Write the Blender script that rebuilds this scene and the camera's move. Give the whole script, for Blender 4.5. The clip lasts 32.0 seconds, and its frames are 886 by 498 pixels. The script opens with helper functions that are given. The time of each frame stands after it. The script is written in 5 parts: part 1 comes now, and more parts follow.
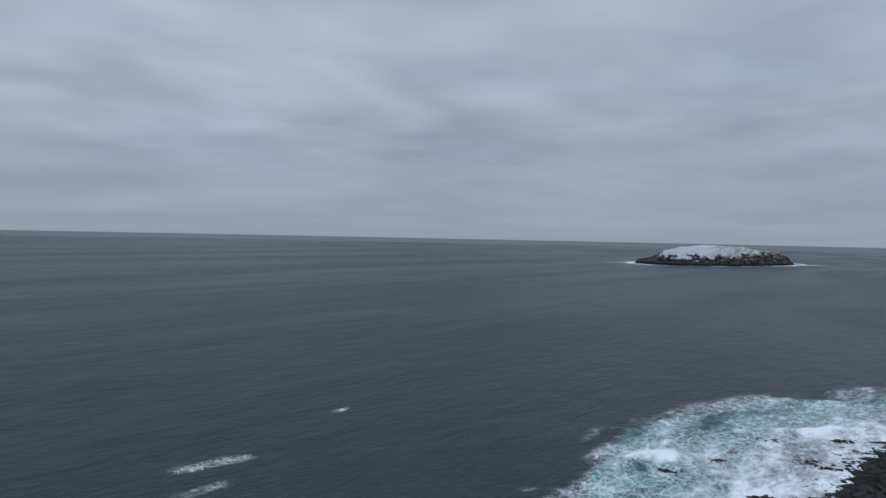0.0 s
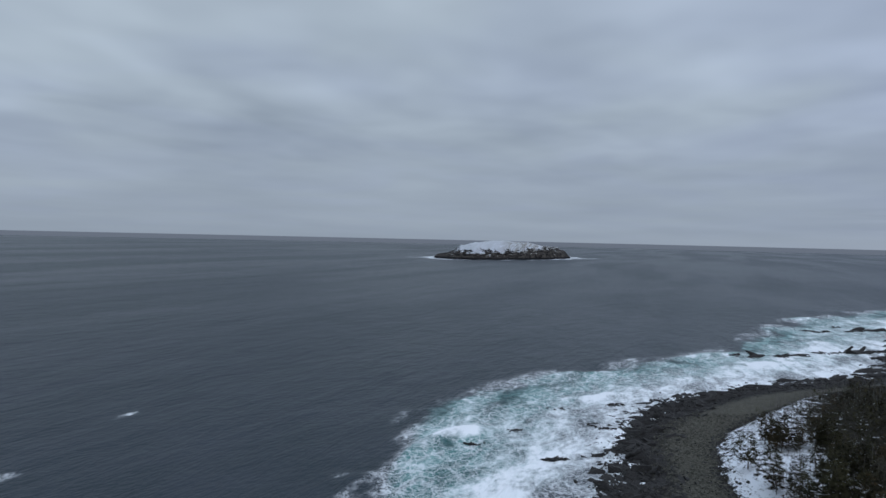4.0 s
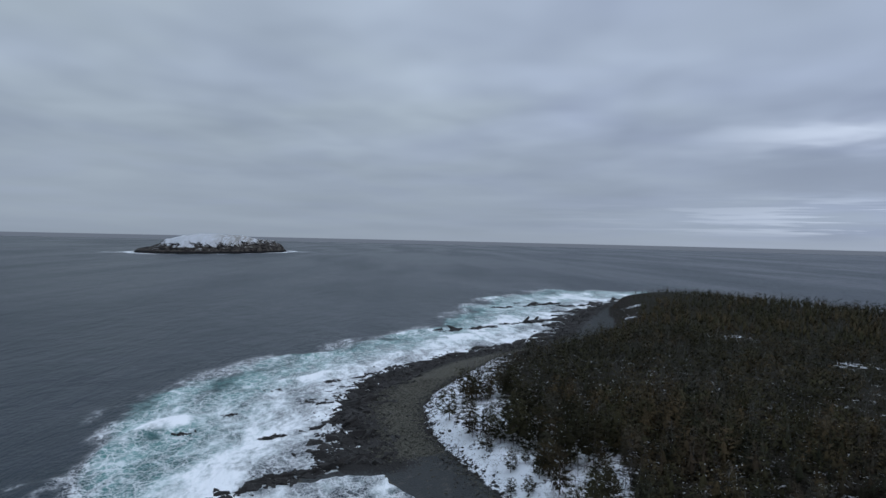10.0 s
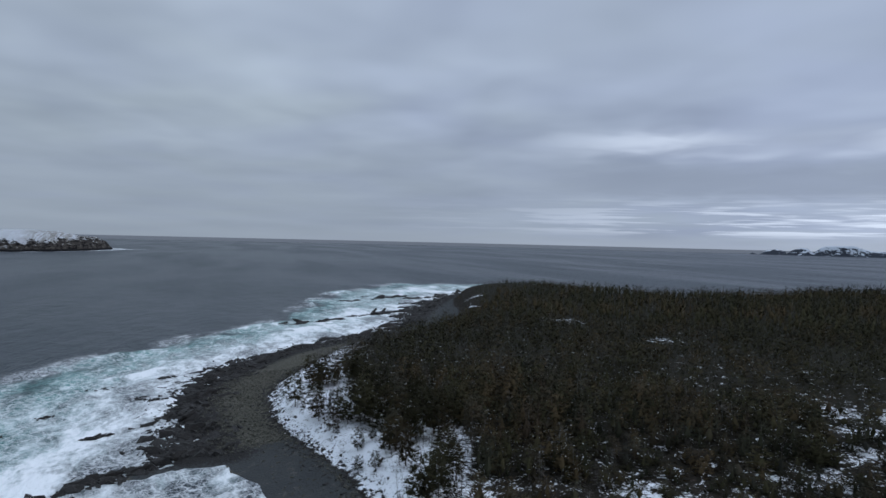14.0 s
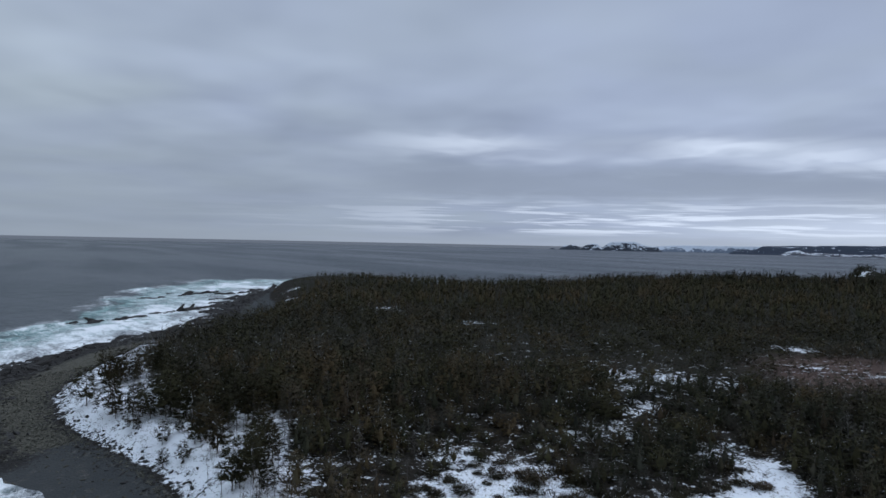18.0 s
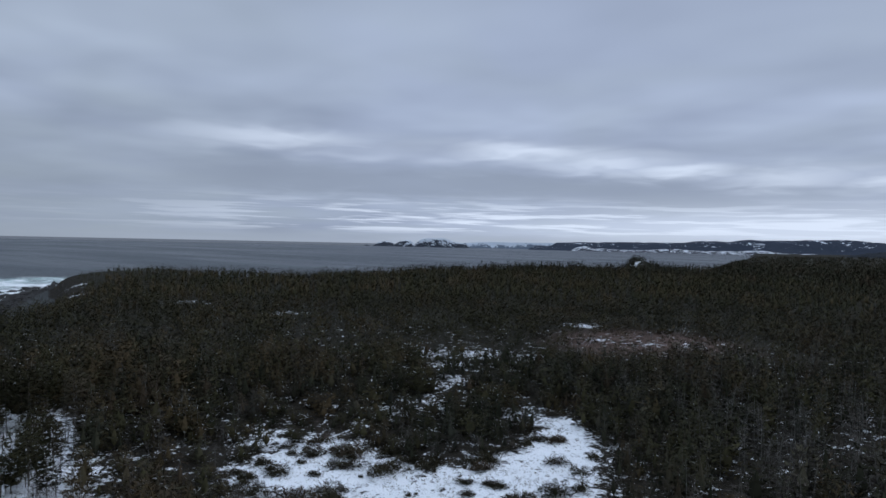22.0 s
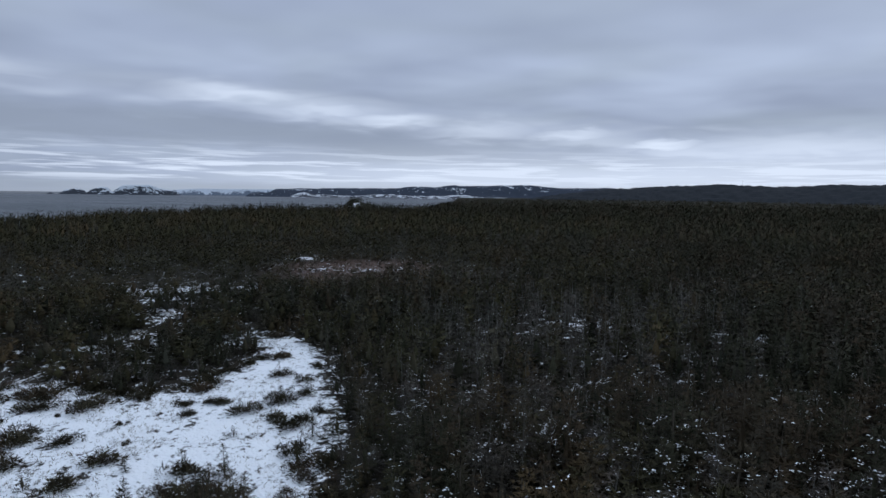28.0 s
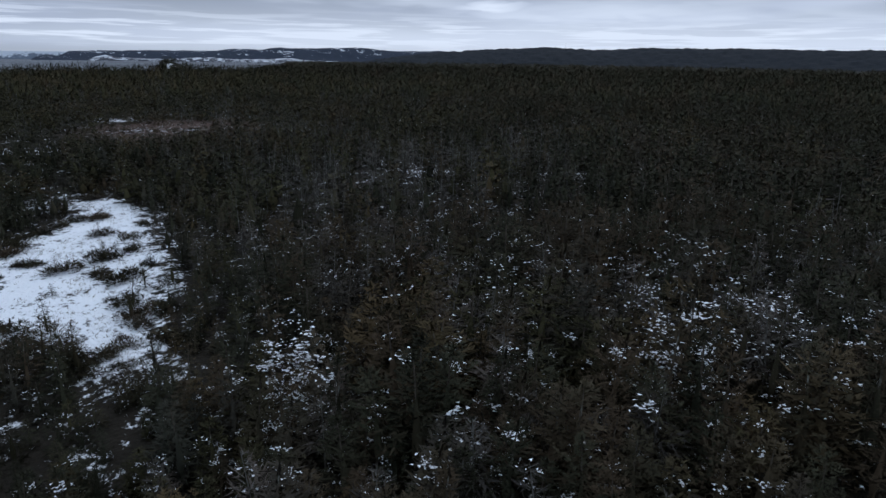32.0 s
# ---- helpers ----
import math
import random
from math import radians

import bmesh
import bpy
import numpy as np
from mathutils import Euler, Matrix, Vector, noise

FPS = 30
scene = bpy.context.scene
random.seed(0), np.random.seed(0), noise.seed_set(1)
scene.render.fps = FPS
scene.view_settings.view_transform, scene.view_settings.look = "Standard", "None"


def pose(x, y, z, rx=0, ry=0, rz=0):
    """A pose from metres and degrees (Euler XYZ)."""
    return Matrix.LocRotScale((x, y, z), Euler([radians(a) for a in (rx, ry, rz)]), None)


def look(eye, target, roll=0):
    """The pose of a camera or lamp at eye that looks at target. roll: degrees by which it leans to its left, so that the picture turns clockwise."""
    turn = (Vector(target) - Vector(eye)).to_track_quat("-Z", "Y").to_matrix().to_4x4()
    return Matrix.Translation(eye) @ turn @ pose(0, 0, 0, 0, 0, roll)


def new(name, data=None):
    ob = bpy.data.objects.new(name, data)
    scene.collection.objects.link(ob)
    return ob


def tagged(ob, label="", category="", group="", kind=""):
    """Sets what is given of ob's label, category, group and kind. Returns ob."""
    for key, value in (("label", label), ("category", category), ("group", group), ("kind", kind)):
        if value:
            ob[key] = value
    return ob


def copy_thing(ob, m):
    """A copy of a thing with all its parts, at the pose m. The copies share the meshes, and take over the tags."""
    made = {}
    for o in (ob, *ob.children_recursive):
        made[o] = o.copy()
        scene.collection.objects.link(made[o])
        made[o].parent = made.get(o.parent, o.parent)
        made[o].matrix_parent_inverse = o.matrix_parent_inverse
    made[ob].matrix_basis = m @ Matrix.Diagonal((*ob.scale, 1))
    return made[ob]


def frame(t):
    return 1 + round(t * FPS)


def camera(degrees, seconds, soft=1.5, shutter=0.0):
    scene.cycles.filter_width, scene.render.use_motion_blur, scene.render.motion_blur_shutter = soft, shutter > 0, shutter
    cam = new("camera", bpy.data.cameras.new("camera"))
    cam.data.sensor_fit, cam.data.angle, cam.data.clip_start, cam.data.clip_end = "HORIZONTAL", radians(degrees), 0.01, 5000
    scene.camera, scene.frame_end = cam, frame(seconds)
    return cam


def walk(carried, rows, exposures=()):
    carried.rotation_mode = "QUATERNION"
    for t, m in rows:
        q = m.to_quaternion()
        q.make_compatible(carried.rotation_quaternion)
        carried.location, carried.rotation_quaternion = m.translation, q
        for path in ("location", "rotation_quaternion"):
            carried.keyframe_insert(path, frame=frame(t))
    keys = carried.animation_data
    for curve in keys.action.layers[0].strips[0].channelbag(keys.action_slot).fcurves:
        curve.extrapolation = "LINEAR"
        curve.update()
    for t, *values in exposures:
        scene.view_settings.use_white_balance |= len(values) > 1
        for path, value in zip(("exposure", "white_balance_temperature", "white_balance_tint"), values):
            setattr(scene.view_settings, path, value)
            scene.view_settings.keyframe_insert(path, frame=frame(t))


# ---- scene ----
# ---- the camera and its way: seconds, place, heading (left of north), tilt, roll ----
FLIGHT = [
    (0, 2.22, -0.44, 55.16, 39.051, -1.167, 1.18),
    (0.5, 1.53, -0.72, 54.79, 36.847, -1.132, 1.19),
    (1, 1.00, -0.83, 54.40, 34.624, -1.126, 1.20),
    (1.5, 0.61, -0.82, 54.00, 32.418, -1.131, 1.21),
    (2, 0.32, -0.73, 53.60, 30.238, -1.124, 1.25),
    (2.5, 0.12, -0.58, 53.20, 28.059, -1.102, 1.31),
    (3, -0.02, -0.41, 52.80, 25.871, -1.087, 1.34),
    (3.5, -0.10, -0.23, 52.39, 23.673, -1.073, 1.33),
    (5.5, -0.16, 0.28, 50.80, 14.777, -1.024, 1.27),
    (6, -0.14, 0.33, 50.40, 12.591, -1.014, 1.28),
    (6.5, -0.11, 0.35, 50.00, 10.408, -1.008, 1.27),
    (7, -0.09, 0.33, 49.61, 8.241, -1.011, 1.27),
    (7.5, -0.06, 0.28, 49.21, 6.077, -1.014, 1.26),
    (8, -0.04, 0.21, 48.81, 3.934, -1.015, 1.27),
    (8.5, -0.02, 0.11, 48.41, 1.898, -1.005, 1.31),
    (9, -0.00, 0.00, 48.00, 0.012, -0.983, 1.31),
    (9.5, 0.02, -0.12, 47.59, -1.790, -0.960, 1.30),
    (10, 0.03, -0.25, 47.18, -3.565, -0.941, 1.30),
    (10.5, 0.05, -0.39, 46.76, -5.312, -0.923, 1.30),
    (11, 0.07, -0.52, 46.34, -7.031, -0.903, 1.31),
    (11.5, 0.08, -0.64, 45.91, -8.723, -0.884, 1.31),
    (12, 0.10, -0.76, 45.48, -10.376, -0.870, 1.30),
    (12.5, 0.13, -0.86, 45.05, -12.020, -0.858, 1.28),
    (13, 0.15, -0.96, 44.61, -13.705, -0.840, 1.27),
    (13.5, 0.18, -1.03, 44.17, -15.408, -0.819, 1.32),
    (15.5, 0.31, -1.18, 42.38, -22.916, -0.749, 1.23),
    (16, 0.35, -1.19, 41.93, -25.067, -0.742, 1.20),
    (16.5, 0.39, -1.18, 41.48, -27.151, -0.730, 1.19),
    (17, 0.43, -1.16, 41.03, -29.192, -0.712, 1.19),
    (17.5, 0.47, -1.14, 40.59, -31.230, -0.700, 1.19),
    (18, 0.50, -1.11, 40.14, -33.273, -0.691, 1.19),
    (18.5, 0.53, -1.08, 39.70, -35.321, -0.680, 1.20),
    (19, 0.56, -1.05, 39.27, -37.375, -0.667, 1.20),
    (19.5, 0.58, -1.02, 38.83, -39.431, -0.645, 1.20),
    (20, 0.60, -1.00, 38.40, -41.487, -0.626, 1.21),
    (20.5, 0.61, -0.98, 37.98, -43.546, -0.617, 1.22),
    (21, 0.61, -0.98, 37.56, -45.620, -0.611, 1.22),
    (21.5, 0.60, -0.98, 37.14, -47.705, -0.610, 1.21),
    (22, 0.59, -0.99, 36.73, -49.791, -0.609, 1.22),
    (22.5, 0.57, -1.01, 36.33, -51.870, -0.603, 1.23),
    (23, 0.54, -1.04, 35.92, -53.943, -0.595, 1.26),
    (23.5, 0.51, -1.08, 35.52, -56.022, -0.583, 1.27),
    (24, 0.47, -1.12, 35.13, -58.123, -0.570, 1.23),
    (24.5, 0.42, -1.17, 34.73, -60.235, -0.565, 1.16),
    (25, 0.37, -1.22, 34.34, -62.346, -0.572, 1.08),
    (25.5, 0.32, -1.27, 33.94, -64.462, -0.593, 1.00),
    (27.5, 0.12, -1.41, 32.33, -72.599, -3.466, 0.83),
    (28, 0.08, -1.42, 31.92, -74.542, -4.924, 0.78),
    (28.5, 0.04, -1.42, 31.50, -76.498, -6.367, 0.74),
    (29, 0.01, -1.40, 31.07, -78.462, -7.799, 0.74),
    (29.5, -0.01, -1.37, 30.64, -80.423, -9.220, 0.76),
    (30, -0.03, -1.34, 30.20, -82.348, -10.613, 0.80),
    (30.5, -0.04, -1.30, 29.76, -84.215, -11.977, 0.83),
    (31, -0.05, -1.28, 29.31, -86.014, -13.368, 0.83),
    (31.5, -0.07, -1.28, 28.86, -87.717, -14.864, 0.83),
    (32, -0.09, -1.31, 28.41, -89.338, -16.461, 0.82),
]
cam = camera(69.456, 32.0)


def aimed(x, y, z, heading, tilt, roll):
    h, p = radians(heading), radians(tilt)
    eye = Vector((x, y, z))
    return look(eye, eye + 100 * Vector((-math.sin(h) * math.cos(p), math.cos(h) * math.cos(p), math.sin(p))), roll)


walk(cam, [(row[0], aimed(*row[1:])) for row in FLIGHT])


# ---- node helpers ----
def put(nt, socket, value):
    if isinstance(value, bpy.types.NodeSocket):
        nt.links.new(value, socket)
    else:
        socket.default_value = value


def n_math(nt, op, a, b=0.0, c=0.0, clamp=False):
    n = nt.nodes.new("ShaderNodeMath")
    n.operation, n.use_clamp = op, clamp
    put(nt, n.inputs[0], a), put(nt, n.inputs[1], b), put(nt, n.inputs[2], c)
    return n.outputs[0]


def n_range(nt, v, a, b, c=0.0, d=1.0, smooth=True):
    n = nt.nodes.new("ShaderNodeMapRange")
    n.interpolation_type = "SMOOTHSTEP" if smooth else "LINEAR"
    for k, x in enumerate((v, a, b, c, d)):
        put(nt, n.inputs[k], x)
    return n.outputs[0]


def n_noise(nt, vec, scale, detail=3.0, rough=0.55, distort=0.0):
    n = nt.nodes.new("ShaderNodeTexNoise")
    put(nt, n.inputs["Vector"], vec)
    put(nt, n.inputs["Scale"], scale), put(nt, n.inputs["Detail"], detail)
    put(nt, n.inputs["Roughness"], rough), put(nt, n.inputs["Distortion"], distort)
    return n.outputs["Fac"]


def n_voronoi(nt, vec, scale, feature="F1", out="Distance", rand=1.0):
    n = nt.nodes.new("ShaderNodeTexVoronoi")
    n.feature = feature
    put(nt, n.inputs["Vector"], vec), put(nt, n.inputs["Scale"], scale), put(nt, n.inputs["Randomness"], rand)
    return n.outputs[out]


def n_mix(nt, fac, a, b):
    n = nt.nodes.new("ShaderNodeMix")
    n.data_type = "RGBA"
    put(nt, n.inputs[0], fac)
    put(nt, n.inputs[6], a if isinstance(a, bpy.types.NodeSocket) else (*a, 1.0))
    put(nt, n.inputs[7], b if isinstance(b, bpy.types.NodeSocket) else (*b, 1.0))
    return n.outputs[2]


def n_vec(nt, x, y, z=0.0):
    n = nt.nodes.new("ShaderNodeCombineXYZ")
    put(nt, n.inputs[0], x), put(nt, n.inputs[1], y), put(nt, n.inputs[2], z)
    return n.outputs[0]


def n_stretch(nt, vec, sx, sy, sz, turn=0.0):
    n = nt.nodes.new("ShaderNodeMapping")
    put(nt, n.inputs["Vector"], vec)
    n.inputs["Scale"].default_value, n.inputs["Rotation"].default_value = (sx, sy, sz), (0, 0, radians(turn))
    return n.outputs[0]


def n_sep(nt, vec, k):
    n = nt.nodes.new("ShaderNodeSeparateXYZ")
    put(nt, n.inputs[0], vec)
    return n.outputs[k]


def n_attr(nt, name):
    n = nt.nodes.new("ShaderNodeAttribute")
    n.attribute_name = name
    return n.outputs["Fac"]


def n_place(nt):
    return nt.nodes.new("ShaderNodeNewGeometry").outputs["Position"]


def n_island(nt):
    return nt.nodes.new("ShaderNodeNewGeometry").outputs["Random Per Island"]


def n_object(nt):
    return nt.nodes.new("ShaderNodeObjectInfo").outputs["Random"]


def n_bump(nt, height, distance, strength=1.0):
    n = nt.nodes.new("ShaderNodeBump")
    put(nt, n.inputs["Height"], height), put(nt, n.inputs["Distance"], distance), put(nt, n.inputs["Strength"], strength)
    return n.outputs[0]


def material(name):
    m = bpy.data.materials.new(name)
    m.use_nodes = True
    nt = m.node_tree
    return m, nt, nt.nodes["Principled BSDF"]


def surface(nt, bsdf, color, rough=0.8, normal=None, spec=0.3, metal=0.0):
    put(nt, bsdf.inputs["Base Color"], color if isinstance(color, bpy.types.NodeSocket) else (*color, 1.0))
    put(nt, bsdf.inputs["Roughness"], rough), put(nt, bsdf.inputs["Metallic"], metal)
    put(nt, bsdf.inputs["Specular IOR Level"], spec)
    if normal is not None:
        put(nt, bsdf.inputs["Normal"], normal)


# ---- world: a closed winter cloud deck, brighter low in the east ----
world = bpy.data.worlds.new("overcast_sky")
scene.world = world
world.use_nodes = True
wt = world.node_tree
wt.nodes.clear()
SUN_AZ, SUN_EL = 105.0, 38.0
sky = wt.nodes.new("ShaderNodeTexSky")
sky.sky_type, sky.sun_disc = "NISHITA", False
sky.sun_elevation, sky.sun_rotation = radians(SUN_EL), radians(SUN_AZ)
way = wt.nodes.new("ShaderNodeTexCoord").outputs["Generated"]
sep = wt.nodes.new("ShaderNodeSeparateXYZ")
put(wt, sep.inputs[0], way)
dx, dy, dz = sep.outputs
up = n_math(wt, "MAXIMUM", dz, 0.0)
azim = n_math(wt, "MULTIPLY", n_math(wt, "ARCTAN2", dx, dy), 57.29578)
elev = n_math(wt, "MULTIPLY", n_math(wt, "ARCSINE", dz), 57.29578)
deck = n_math(wt, "ADD", up, 0.085)
plane = n_vec(wt, n_math(wt, "DIVIDE", dx, deck), n_math(wt, "DIVIDE", dy, deck), 0.0)
big = n_noise(wt, plane, 0.42, 1.0, 0.5, 0.1)
mid = n_noise(wt, n_stretch(wt, plane, 1.15, 1.0, 1.0, 25), 1.35, 2.2, 0.45, 0.15)
fine = n_noise(wt, n_vec(wt, n_math(wt, "MULTIPLY", azim, 0.055), n_math(wt, "MULTIPLY", elev, 0.42)), 1.0, 2.0, 0.45, 0.3)
nearer = n_range(wt, elev, 1.5, 11.0, 0.12, 0.55)
cloud = n_math(wt, "ADD", 0.5, n_math(wt, "ADD", n_math(wt, "MULTIPLY", n_math(wt, "SUBTRACT", big, 0.5), 0.5), n_math(wt, "MULTIPLY", n_math(wt, "SUBTRACT", mid, 0.5), nearer)))
low = n_range(wt, elev, 3.0, 12.0, 1.0, 0.0)
cloud = n_math(wt, "ADD", cloud, n_math(wt, "MULTIPLY", n_math(wt, "SUBTRACT", fine, 0.5), n_math(wt, "MULTIPLY", low, 0.22)))
lum = n_range(wt, cloud, 0.28, 0.72, 0.02, 0.98, False)
smooth = n_math(wt, "MULTIPLY", n_range(wt, azim, 15.0, 45.0, 0.0, 0.5), n_range(wt, elev, 9.0, 16.0))
lum = n_math(wt, "ADD", n_math(wt, "MULTIPLY", lum, n_math(wt, "SUBTRACT", 1.0, smooth)), n_math(wt, "MULTIPLY", smooth, 0.55))
bright = n_math(wt, "MULTIPLY", n_range(wt, elev, 13.0, 24.0, 0.0, 0.42), n_range(wt, n_math(wt, "ABSOLUTE", n_math(wt, "ADD", azim, 16.0)), 4.0, 22.0, 1.0, 0.0))
lum = n_math(wt, "ADD", lum, n_math(wt, "MULTIPLY", bright, n_range(wt, big, 0.3, 0.6, 0.5, 1.0)), clamp=True)
hue = n_noise(wt, n_stretch(wt, plane, 1.0, 1.0, 1.0, 70), 0.8, 2.0, 0.5, 0.5)
tint = n_math(wt, "ADD", n_range(wt, azim, -20.0, 50.0, 0.1, 0.9), n_math(wt, "MULTIPLY", n_math(wt, "SUBTRACT", hue, 0.5), 1.4), clamp=True)
tone = n_mix(wt, lum, n_mix(wt, tint, (0.232, 0.286, 0.365), (0.252, 0.305, 0.434)), n_mix(wt, tint, (0.480, 0.570, 0.665), (0.478, 0.570, 0.760)))
# the long bright seam under the deck, and the thin gaps near the sea
seam_el = n_range(wt, azim, 52.0, 95.0, 8.2, 4.2, False)
seam_off = n_math(wt, "ADD", n_math(wt, "SUBTRACT", elev, seam_el), n_math(wt, "MULTIPLY", n_math(wt, "SUBTRACT", mid, 0.5), 3.0))
seam = n_math(wt, "MULTIPLY", n_range(wt, n_math(wt, "ABSOLUTE", seam_off), 0.15, 1.5, 1.0, 0.0), n_range(wt, azim, 20.0, 40.0))
seam = n_math(wt, "MULTIPLY", seam, n_range(wt, fine, 0.30, 0.60, 0.16, 0.48))
rag = n_math(wt, "MULTIPLY", n_math(wt, "SUBTRACT", n_noise(wt, plane, 2.6, 2.0, 0.5, 0.4), 0.5), 1.6)
for at_az, at_el, wide, thick, power in ((35.0, 8.7, 7.0, 0.75, 0.72), (40.5, 8.3, 4.0, 0.5, 0.3), (57.0, 8.1, 6.0, 0.7, 0.85), (64.0, 7.1, 4.5, 0.7, 0.7), (70.0, 6.4, 4.5, 0.7, 0.85), (78.0, 5.6, 5.0, 0.9, 0.6), (85.5, 5.2, 4.0, 0.6, 0.8), (93.0, 4.3, 3.2, 0.5, 1.0), (104.0, 4.0, 9.0, 1.0, 0.6)):
    across = n_math(wt, "DIVIDE", n_math(wt, "SUBTRACT", azim, at_az), wide)
    rise = n_math(wt, "DIVIDE", n_math(wt, "ADD", n_math(wt, "SUBTRACT", elev, at_el), rag), thick)
    lump = n_math(wt, "EXPONENT", n_math(wt, "MULTIPLY", n_math(wt, "ADD", n_math(wt, "MULTIPLY", across, across), n_math(wt, "MULTIPLY", rise, rise)), -1.0))
    seam = n_math(wt, "MAXIMUM", seam, n_math(wt, "MULTIPLY", lump, power))
thin = n_noise(wt, n_vec(wt, n_math(wt, "MULTIPLY", azim, 0.12), n_math(wt, "MULTIPLY", elev, 2.3), 3.0), 1.0, 3.0, 0.55, 0.25)
gaps = n_math(wt, "MULTIPLY", n_range(wt, thin, 0.46, 0.62), n_math(wt, "MULTIPLY", n_range(wt, elev, 0.5, 1.2), n_range(wt, elev, 2.2, 4.4, 1.0, 0.0)))
gaps = n_math(wt, "MULTIPLY", gaps, n_math(wt, "MULTIPLY", n_range(wt, azim, 5.0, 48.0), n_range(wt, azim, 50.0, 75.0, 0.85, 0.45)))
east = n_math(wt, "MULTIPLY", n_range(wt, azim, 40.0, 82.0), n_range(wt, elev, 0.8, 5.0, 0.80, 0.0))
glow = n_math(wt, "ADD", n_math(wt, "MAXIMUM", n_math(wt, "MULTIPLY", seam, 0.95), gaps), east, clamp=True)
shelf = n_math(wt, "MULTIPLY", n_range(wt, n_math(wt, "ABSOLUTE", n_math(wt, "SUBTRACT", n_math(wt, "ADD", elev, rag), n_range(wt, azim, 50.0, 85.0, 5.2, 3.6))), 0.4, 2.4, 0.75, 0.0), n_math(wt, "MULTIPLY", n_range(wt, azim, 16.0, 34.0), n_range(wt, azim, 70.0, 92.0, 1.0, 0.0)))
tone = n_mix(wt, shelf, tone, (0.265, 0.318, 0.425))
tone = n_mix(wt, glow, tone, (0.72, 0.82, 1.0))
veil = n_range(wt, elev, -0.2, 1.6, 0.55, 0.0)
dim = n_math(wt, "MULTIPLY", n_range(wt, elev, 1.0, 13.0, 0.60, 0.0), n_range(wt, azim, 12.0, 50.0, 1.0, 0.0))
tone = n_mix(wt, dim, tone, (0.262, 0.312, 0.392))
tone = n_mix(wt, veil, tone, n_mix(wt, n_range(wt, azim, -30.0, 40.0), (0.275, 0.330, 0.405), (0.36, 0.415, 0.50)))
tone = n_mix(wt, n_range(wt, elev, -0.24, -0.20, 1.0, 0.0, False), tone, (0.135, 0.162, 0.212))
clouds = wt.nodes.new("ShaderNodeBackground")
put(wt, clouds.inputs[0], tone)
put(wt, clouds.inputs[1], n_range(wt, elev, 22.0, 70.0, 1.0, 2.15))
clear = wt.nodes.new("ShaderNodeBackground")
put(wt, clear.inputs[0], sky.outputs[0]), put(wt, clear.inputs[1], 0.05)
blend = wt.nodes.new("ShaderNodeMixShader")
put(wt, blend.inputs[0], 0.03)
wt.links.new(clouds.outputs[0], blend.inputs[1]), wt.links.new(clear.outputs[0], blend.inputs[2])
wt.links.new(blend.outputs[0], wt.nodes.new("ShaderNodeOutputWorld").inputs[0])

sun = new("sun", bpy.data.lights.new("sun", "SUN"))
sun.data.energy, sun.data.angle, sun.data.color = 0.5, radians(40), (1.0, 0.98, 0.96)
sun.matrix_basis = look((0, 0, 0), (-math.sin(radians(SUN_AZ)) * math.cos(radians(SUN_EL)), -math.cos(radians(SUN_AZ)) * math.cos(radians(SUN_EL)), -math.sin(radians(SUN_EL))))


# ---- plan: coast, bank, clearing ----
SHORE = [(-300, -4800), (-160, -600), (-60, -200), (-15, 0), (0, 60), (6, 92), (5, 106), (3, 116), (-2, 126), (-7, 127), (-12, 125.5), (-17, 122), (-18, 124), (-13, 130), (-10, 138), (-10, 148), (-12, 158), (-14.5, 171), (-13, 191), (-7.5, 208), (1, 224), (10.5, 241), (23, 255), (40, 270),
         (60, 289), (76, 312), (86, 336), (97, 364), (112, 396), (128, 430), (150, 470), (174, 506), (198, 502), (218, 480), (240, 440), (275, 385), (330, 365), (450, 370), (520, 352), (560, 312), (588, 286), (616, 280), (642, 262), (668, 238), (724, 242),
         (800, 262), (900, 290), (1250, 380), (1700, 470), (2900, 740), (4800, 1250), (4800, -4800)]
BANK = [(-120, -4700), (-60, -600), (-25, -200), (6, 0), (16, 60), (19, 95), (17, 112), (11, 128), (6, 148), (6, 170), (11, 188), (19, 206), (29, 226), (45, 246), (66, 264), (92, 296), (113, 332),
        (127, 381), (141, 428), (163, 468), (184, 490), (210, 472), (234, 430), (270, 377), (328, 357), (450, 362), (516, 344), (556, 304), (586, 277), (613, 272), (636, 255), (664, 229), (726, 233), (802, 253), (902, 281), (1250, 371), (1700, 461),
        (2900, 731), (4790, 1241), (4790, -4700)]
TREELINE = [(10, -4600), (12, -200), (13, 0), (19, 60), (27, 90), (35, 106), (37, 116), (32, 126), (26, 137), (24, 150), (23, 168), (22, 184), (28, 204), (36, 224), (52, 243), (72, 260), (98, 292), (121, 325), (137, 376), (152, 422), (169, 461), (186, 484),
            (206, 468), (230, 428), (268, 373), (328, 353), (450, 358), (514, 340), (553, 299), (584, 272), (612, 267), (634, 250), (662, 224), (728, 228), (803, 248), (903, 276), (1250, 366), (1700, 456), (2900, 726), (4780, 1236), (4780, -4600)]
CLEARING = [(104, 57), (97, 47), (81, 38), (70, 32), (62, 28), (54, 25.5), (46, 21.5), (41, 19.5), (39, 22), (44, 26), (47, 32), (45, 37), (42.5, 34), (38, 33), (31, 30), (29, 38), (33, 52), (43, 64), (45, 73), (48, 77), (56, 79), (64, 80), (68, 79), (68, 68), (67, 60), (72, 54), (80, 52.5), (88, 53.5), (97, 57)]
CLUMP = [(38, 22), (44, 25), (48, 32), (46, 38), (38, 38), (37, 30)]
